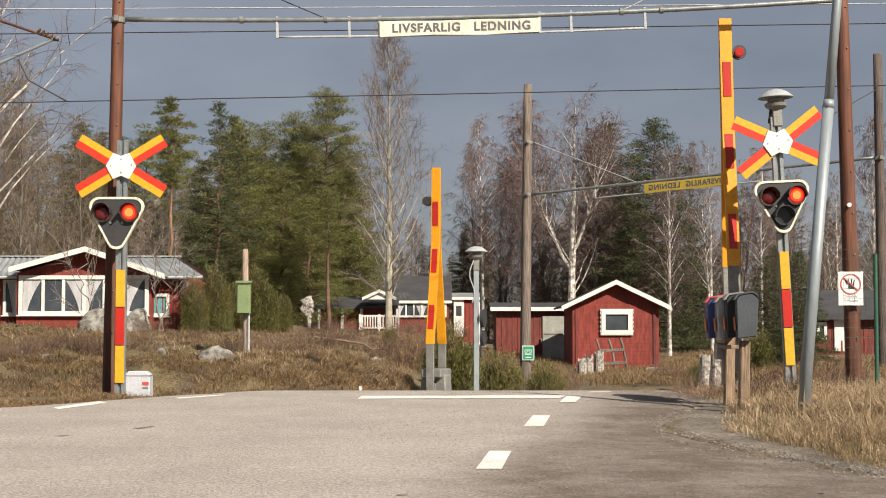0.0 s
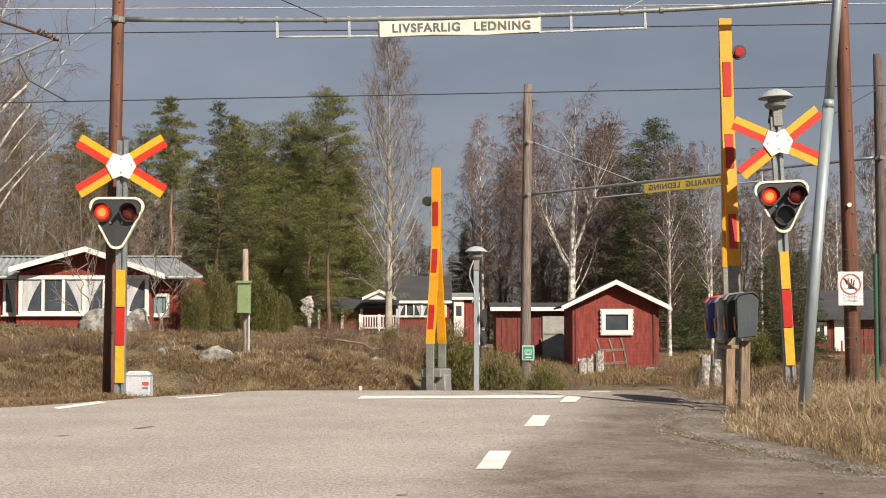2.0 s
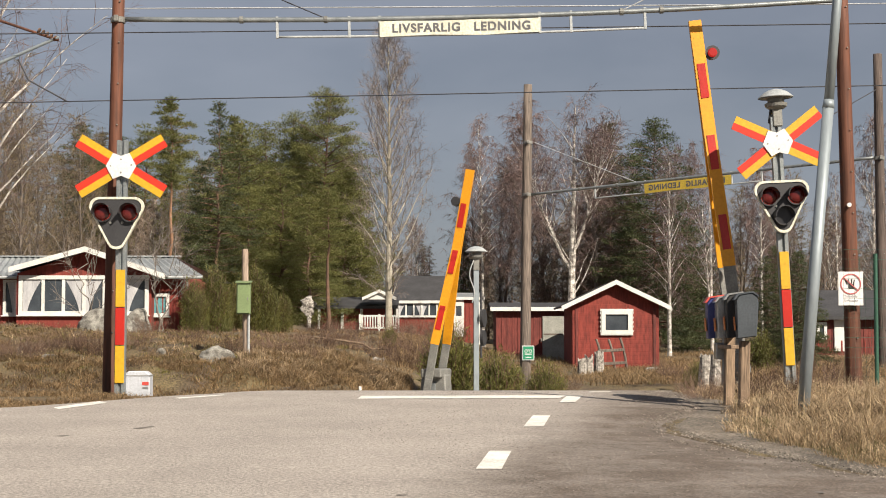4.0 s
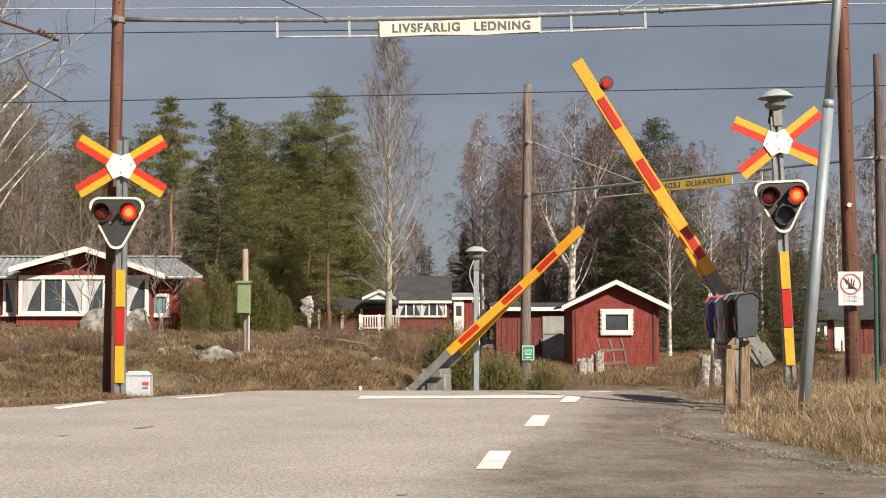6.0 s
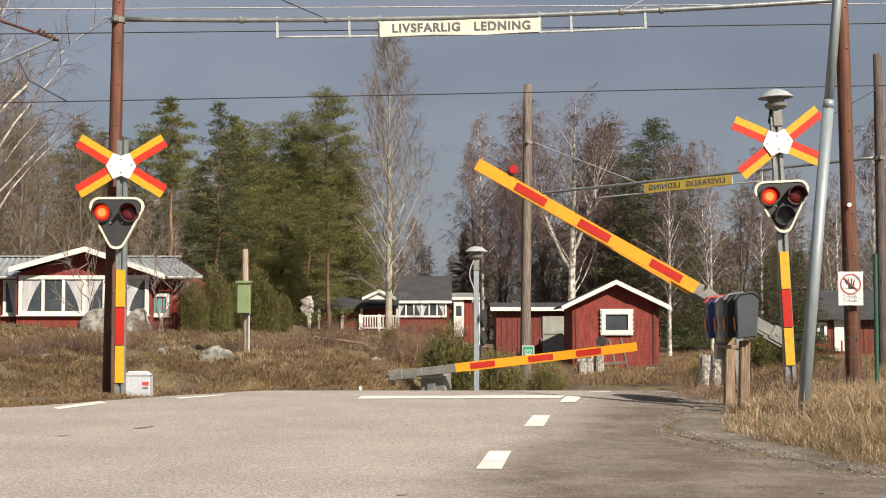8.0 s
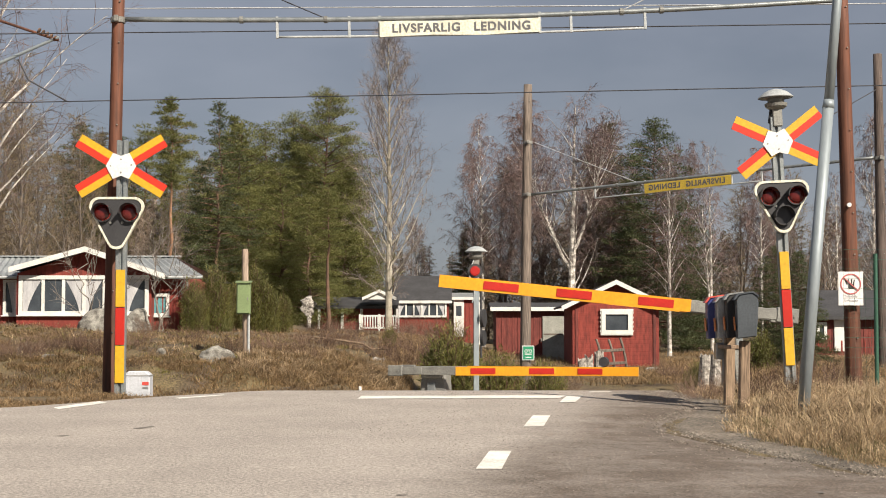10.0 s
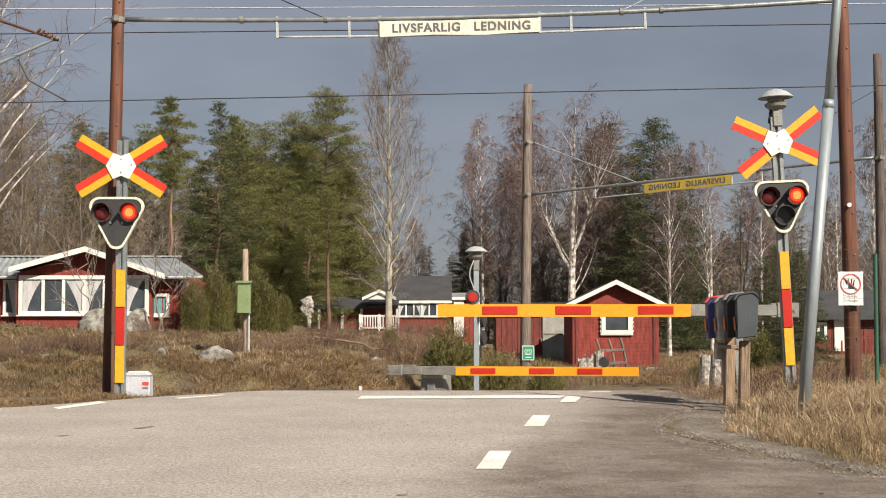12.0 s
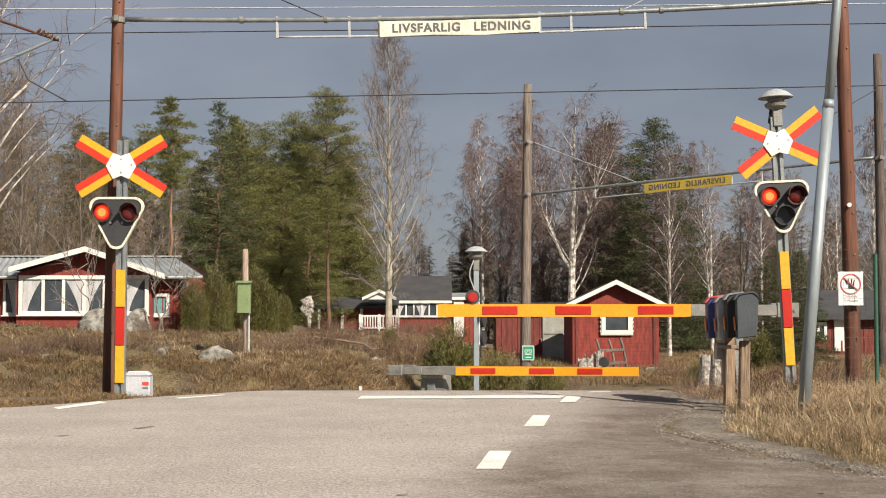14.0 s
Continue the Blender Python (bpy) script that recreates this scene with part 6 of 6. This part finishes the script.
far_wood("bare_wood", ((-0.32, -0.22, 74, 95, 18, 0.8, 1.2), (-0.22, -0.14, 80, 100, 14, 0.55, 0.9), (-0.20, 0.0, 92, 115, 6, 0.5, 0.75), (0.02, 0.31, 88, 118, 26, 0.6, 1.08)), FAR_BARE, ("bark_dim", "twig_bud"), "distant bare deciduous wood")
far_wood("thicket", ((0.015, 0.31, 86, 104, 38, 0.7, 1.25), (-0.32, -0.17, 76, 92, 20, 0.6, 1.1)), THICKET, ("bark_dim", "twig_thicket"), "dense brown undergrowth at the wood's edge")
far_wood("spruce_wood", ((-0.32, 0.33, 105, 125, 30, 0.45, 0.8), (0.0, 0.30, 94, 106, 14, 0.42, 0.74), (-0.05, 0.03, 95, 105, 8, 0.4, 0.62), (-0.15, 0.0, 98, 108, 6, 0.5, 0.8), (-0.7, -0.32, 100, 130, 4, 0.5, 0.8), (0.33, 0.7, 100, 130, 4, 0.5, 0.8)), SPRUCE_FAR, ("bark_pine", "needle_brown"), "distant dark spruce wood")

# junipers and shrubs
JUN_A = bush(RNG, 2.4, 0.55, 4200, 0.13)
JUN_B = bush(RNG, 1.3, 0.5, 4200, 0.10)
for meshes, px, y, size, label, tint in (
    (JUN_A, -7.36, 46.6, 0.74, "yellow-green juniper bush beside the cottage", "needle_juniper"),
    (JUN_A, -6.932, 45, 0.52, "yellow-green juniper bush beside the cottage", "needle_juniper"),
    (JUN_A, -6.75, 47, 0.86, "yellow-green juniper bush in the grass", "needle_juniper"),
    (JUN_A, -6.606, 48, 0.5, "low yellow-green juniper bush in the grass", "needle_juniper"),
    (JUN_A, -5.919, 50, 0.98, "tall spiry juniper bush in the grass", "needle_juniper"),
    (JUN_A, -5.527, 50, 0.7, "tall spiry juniper bush in the grass", "needle_juniper"),
    (JUN_A, -5.229, 52, 0.55, "green juniper bush in the grass", "needle_juniper"),
    (JUN_A, -6.656, 52, 0.7, "spiry juniper bush behind the cabinet", "needle_juniper"),
    (JUN_B, 0.145, 29.0, 1.25, "dark green juniper bush by the far barrier", "needle_juniper"),
    (JUN_B, 1.08, 30.0, 1.0, "brown-green juniper bush by the pole", "needle_juniper"),
    (JUN_B, 2.001, 31.0, 0.85, "low juniper bush by the pole", "needle_juniper"),
    (JUN_B, -1.408, 42.0, 0.42, "low green shrub in the garden", "needle_juniper"),
    (JUN_B, 6.432, 40.0, 0.75, "low green juniper by the path", "needle_juniper"),
    (JUN_B, 6.001, 30.0, 0.7, "dark green bush behind the barrier", "needle_juniper"),
):
    plant("juniper", meshes, ("bark_pine", tint), ("stem", "foliage"), stand(px, y), px * 40 % 360, label, "bush", "junipers", size)
TB = [twig_bush(RNG, 0.6, 0.8, 150) for k in range(3)]
for k, (px, y, size) in enumerate(((-6.747, 28.5, 0.83), (-7.163, 27, 0.8), (-5.972, 27.5, 0.87), (-5.18, 32, 0.8), (-3.038, 30, 0.9), (-2.716, 34, 1.0), (-2.493, 38, 1.1), (-1.592, 36, 1.0), (-0.776, 34, 1.1), (-0.628, 40, 1.4), (1.104, 36, 1.3), (2.938, 40, 1.0), (4.717, 30, 0.9), (6.605, 44, 1.3), (3.687, 18.6, 0.8), (4.156, 17.5, 0.8), (4.892, 20, 0.9), (3.26, 15.6, 0.7), (2.548, 15.5, 0.55), (-7.001, 27.5, 0.69), (-7.772, 42, 0.9), (-4.068, 62, 1.1), (-2.867, 60, 1.1), (-0.973, 62, 1.8), (-0.094, 66, 2.0), (-4.529, 58, 1.0), (-1.53, 58, 1.3), (-6.216, 27.5, 0.79), (-7.393, 27.5, 0.72), (-5.528, 28.5, 0.65), (-2.48, 28.5, 0.59), (-3.7, 28.5, 0.66))):
    plant("twig_shrub", (TB[k % 3],), ("shrub_twig",), ("brushwood",), stand(px, y), k * 77 % 360, "leafless reddish-brown twiggy shrub", "shrub", "leafless shrubs", size)


# ---- rocks ----
lp = thing("log_pile", (-1.41, 34.0, -0.09), "small pile of sawn pale logs in the brush", "log pile")
for dx, dz, r, ln in ((-0.16, 0.07, 0.07, 0.30), (0.0, 0.06, 0.06, 0.42), (0.15, 0.07, 0.065, 0.34), (-0.07, 0.18, 0.06, 0.36), (0.08, 0.17, 0.055, 0.30)):
    put(rod(BM(), (dx, -ln / 2, dz), (dx + 0.05, ln / 2, dz + 0.01), r, r * 0.93, 10), "log", "bark_stump", lp)

def rock(place, sx, sy, sz, seed, label):
    bm = BM()
    bmesh.ops.create_icosphere(bm, subdivisions=4, radius=1.0)
    for v in bm.verts:
        d = 1 + 0.20 * noise.noise(v.co * 1.2 + Vector((seed, 0, 0))) + 0.10 * noise.noise(v.co * 4 + Vector((0, seed, 0)))
        v.co = Vector((v.co.x * sx * d, v.co.y * sy * d, max(v.co.z, -0.4) * sz * d))
    ob = put(bm, "boulder", "rock", None, smooth=True)
    ob.location = place
    tagged(ob, label, "rock", group="boulders")


for px, y, w, hh, seed, label in ((-3.842, 26.8, 0.30, 0.21, 1, "grey lichen-covered boulder in dry grass"), (-3.285, 28.0, 0.11, 0.11, 2, "small grey stone in dry grass"), (-7.38, 28.0, 0.15, 0.13, 3, "small pale stone on the bank"), (-6.60, 26.6, 0.16, 0.07, 4, "flat stone on the bank"), (-4.98, 28.0, 0.08, 0.08, 5, "small stone in dry grass"), (-8.90, 42.0, 0.80, 0.56, 6, "large grey boulder before the cottage"), (-8.18, 42.5, 0.36, 0.50, 7, "upright grey boulder before the cottage"), (7.011, 53.0, 0.3, 0.10, 8, "flat stone at the shed corner"), (1.301, 38.0, 0.15, 0.14, 9, "grey stone in the grass")):
    rock((px, y, ground_z(px, y) + hh * 0.15), w, w * 0.8, hh, seed, label)

# fallen branches
fb = thing("fallen_branch", stand(-2.362, 36.0), "long fallen dry branch lying in the brush", "branch")
sh = Shape()
sh.tube([Vector((-1.1, 0.4, 0.30)), Vector((-0.2, 0.2, 0.22)), Vector((0.55, 0, 0.10)), Vector((0.8, -0.1, -0.05))], [0.012, 0.022, 0.028, 0.025], 7)
sh.tube([Vector((0.2, 0.1, 0.0)), Vector((1.2, 0, -0.02))], [0.03, 0.015], 6)
put_mesh(sh.mesh("dry_wood"), "dry_wood", "board_wood", fb)


# ---- grass ----
def meadow(name, areas, material, label, seed):
    """Blades scattered over stretches of ground: side limits as parts of the distance, distances, count, heights."""
    rng = random.Random(seed)
    verts, faces = [], []
    for s0, s1, y0, y1, n, h0, h1, patch in areas:
        made = 0
        while made < n:
            made += 1
            y = y0 * (y1 / y0) ** rng.random()
            x = rng.uniform(s0, s1) * y
            lo, hi = road_sides(y)
            edge = 0.02 + 0.12 * noise.noise((x, y * 1.5, 2))
            if x > 0:
                edge += float(np.interp(y, (9.5, 11, 12.5, 14.5, 16), (0.10, 0.26, 0.34, 0.16, 0.05)))
            if y < 33 and lo - edge < x < hi + edge:
                continue
            if noise.noise((x * 0.9, y * 0.9, seed)) + 0.35 * noise.noise((x * 3.1, y * 3.1, seed + 4)) < patch:
                continue
            z = surface_z(x, y) - 0.02
            shrink = min(1.0, 0.3 + 0.9 * max(lo - x, x - hi, 0)) if y < 33 else 1.0
            for c in range(4):
                h = rng.uniform(h0, h1) * shrink
                a = rng.uniform(0, 6.2832)
                bend = h * rng.uniform(0.2, 2.4)
                w = 0.0015 + 0.00014 * y
                bx, by = x + rng.gauss(0, 0.04), y + rng.gauss(0, 0.04)
                dx, dy = math.cos(a), math.sin(a)
                i = len(verts)
                verts += [(bx - dy * w, by + dx * w, z), (bx + dy * w, by - dx * w, z), (bx + dx * bend * 0.35 + dy * w * 0.7, by + dy * bend * 0.35 - dx * w * 0.7, z + h * 0.6), (bx + dx * bend * 0.35 - dy * w * 0.7, by + dy * bend * 0.35 + dx * w * 0.7, z + h * 0.6), (bx + dx * bend, by + dy * bend, z + h * rng.uniform(0.75, 1.0))]
                faces += [(i, i + 1, i + 2, i + 3), (i + 3, i + 2, i + 4)]
    ob = put_mesh(mesh_of(name, verts, faces), name, material, None)
    tagged(ob, label, "grass", kind="stuff")


meadow("straw_stalks", ((0.17, 0.31, 10, 17, 90, 0.15, 0.45, -9), (-0.31, -0.03, 25, 36, 90, 0.08, 0.2, -9)), "straw", "pale broken straw stalks in the grass", 31)
meadow("dry_grass", ((-0.31, -0.12, 13.6, 17.5, 4500, 0.03, 0.10, -0.2), (-0.31, -0.02, 24.8, 34, 9500, 0.05, 0.13, 0.0), (-0.31, -0.02, 23.9, 26.8, 7000, 0.05, 0.13, -0.25), (-0.11, -0.02, 24.8, 31, 5500, 0.05, 0.15, -0.5), (-0.31, -0.02, 34, 62, 6000, 0.05, 0.16, -0.1), (0.14, 0.31, 18, 64, 6500, 0.10, 0.35, -0.3), (-0.04, 0.16, 33, 66, 6500, 0.08, 0.25, -0.35), (0.10, 0.22, 36, 78, 4500, 0.10, 0.30, -0.6)), "grass_dry", "withered straw-coloured grass tufts", 3)
meadow("pale_grass", ((0.12, 0.31, 9, 18, 6500, 0.05, 0.20, -0.45), (0.15, 0.31, 10.5, 17, 4000, 0.12, 0.28, 0.0), (-0.13, -0.03, 25, 31, 5000, 0.06, 0.16, -0.1), (-0.31, -0.1, 24, 34, 4500, 0.04, 0.12, 0.1)), "grass_pale", "bleached flattened grass at the roadside", 5)
meadow("moss", ((-0.31, -0.06, 24.8, 40, 14000, 0.02, 0.06, -0.08),), "moss", "yellow-green moss and short grass", 17)
meadow("green_grass", ((-0.31, -0.05, 25.0, 40, 5000, 0.02, 0.08, 0.12), (0.12, 0.30, 9, 16, 2600, 0.04, 0.12, 0.0), (0.15, 0.215, 10.3, 14.8, 3000, 0.04, 0.10, -0.2), (0.0, 0.2, 36, 60, 1200, 0.04, 0.12, 0.1)), "grass_green", "patches of fresh green moss and grass", 9)
meadow("heather", ((-0.31, -0.02, 25.0, 60, 6500, 0.04, 0.13, 0.08), (-0.31, -0.1, 24.0, 27, 1800, 0.04, 0.10, 0.05), (0.15, 0.31, 12, 30, 1500, 0.1, 0.25, 0.1)), "heather", "dark reddish-brown heather patches", 14)


# ---- what moves ----
def motions():
    near = [(0.0, 89.1), (2.0, 89.1), (2.5, 89.7), (2.75, 89.4), (3.0, 88.8), (3.2, 88.3), (4.1, 82.2), (5.3, 68.05), (5.5, 65.45), (6.0, 58.35), (6.5, 51.35), (7.0, 44.05), (7.5, 36.95), (8.0, 29.95), (8.2, 27.15), (9.2, 14.3), (10.0, 5.8), (10.3, 3.4), (10.5, 1.9), (10.7, 0.7), (10.9, 0.0), (14.0, 0.0)]
    walk(NEAR_BOOM, [(t, pose(0, 0, NEAR_PIVOT, 0, -a, 0)) for t, a in near])
    far = [(0.0, 90.0), (2.0, 90.0), (2.5, 90.6), (3.0, 89.0), (3.2, 88.1), (4.1, 78.5), (5.3, 57.6), (5.8, 46.9), (6.0, 43.1), (6.5, 33.3), (6.7, 29.6), (7.5, 14.2), (8.0, 6.8), (8.2, 4.4), (8.7, 0.8), (9.0, 0.0), (14.0, 0.0)]
    walk(FAR_BOOM, [(t, pose(0, 0, FAR_PIVOT, 0, -a, 0)) for t, a in far])
    for drums in (LEFT_LAMPS, RIGHT_LAMPS):
        for k, drum in enumerate(drums):
            rows = []
            # each lamp shows its lit face for half of a 0.75 s beat, the two in turn
            start = -0.125 if k else -0.5
            lit = k == 1
            rows.append((0.0, 0 if lit else 180))
            beat = start
            while beat < 14.2:
                on, off = beat, beat + 0.375
                for t, a in ((on, 180), (on + 1 / 30, 120), (on + 2 / 30, 60), (on + 0.1, 0), (off - 0.1, 0), (off - 2 / 30, 60), (off - 1 / 30, 120), (off, 180)):
                    if rows[-1][0] + 0.02 < t < 13.99:
                        rows.append((t, a))
                beat += 0.75
            rows.append((14.0, rows[-1][1]))
            place = drum.location.copy()
            walk(drum, [(t, Matrix.Translation(place) @ Matrix.Rotation(radians(a), 4, "Z")) for t, a in rows])


motions()
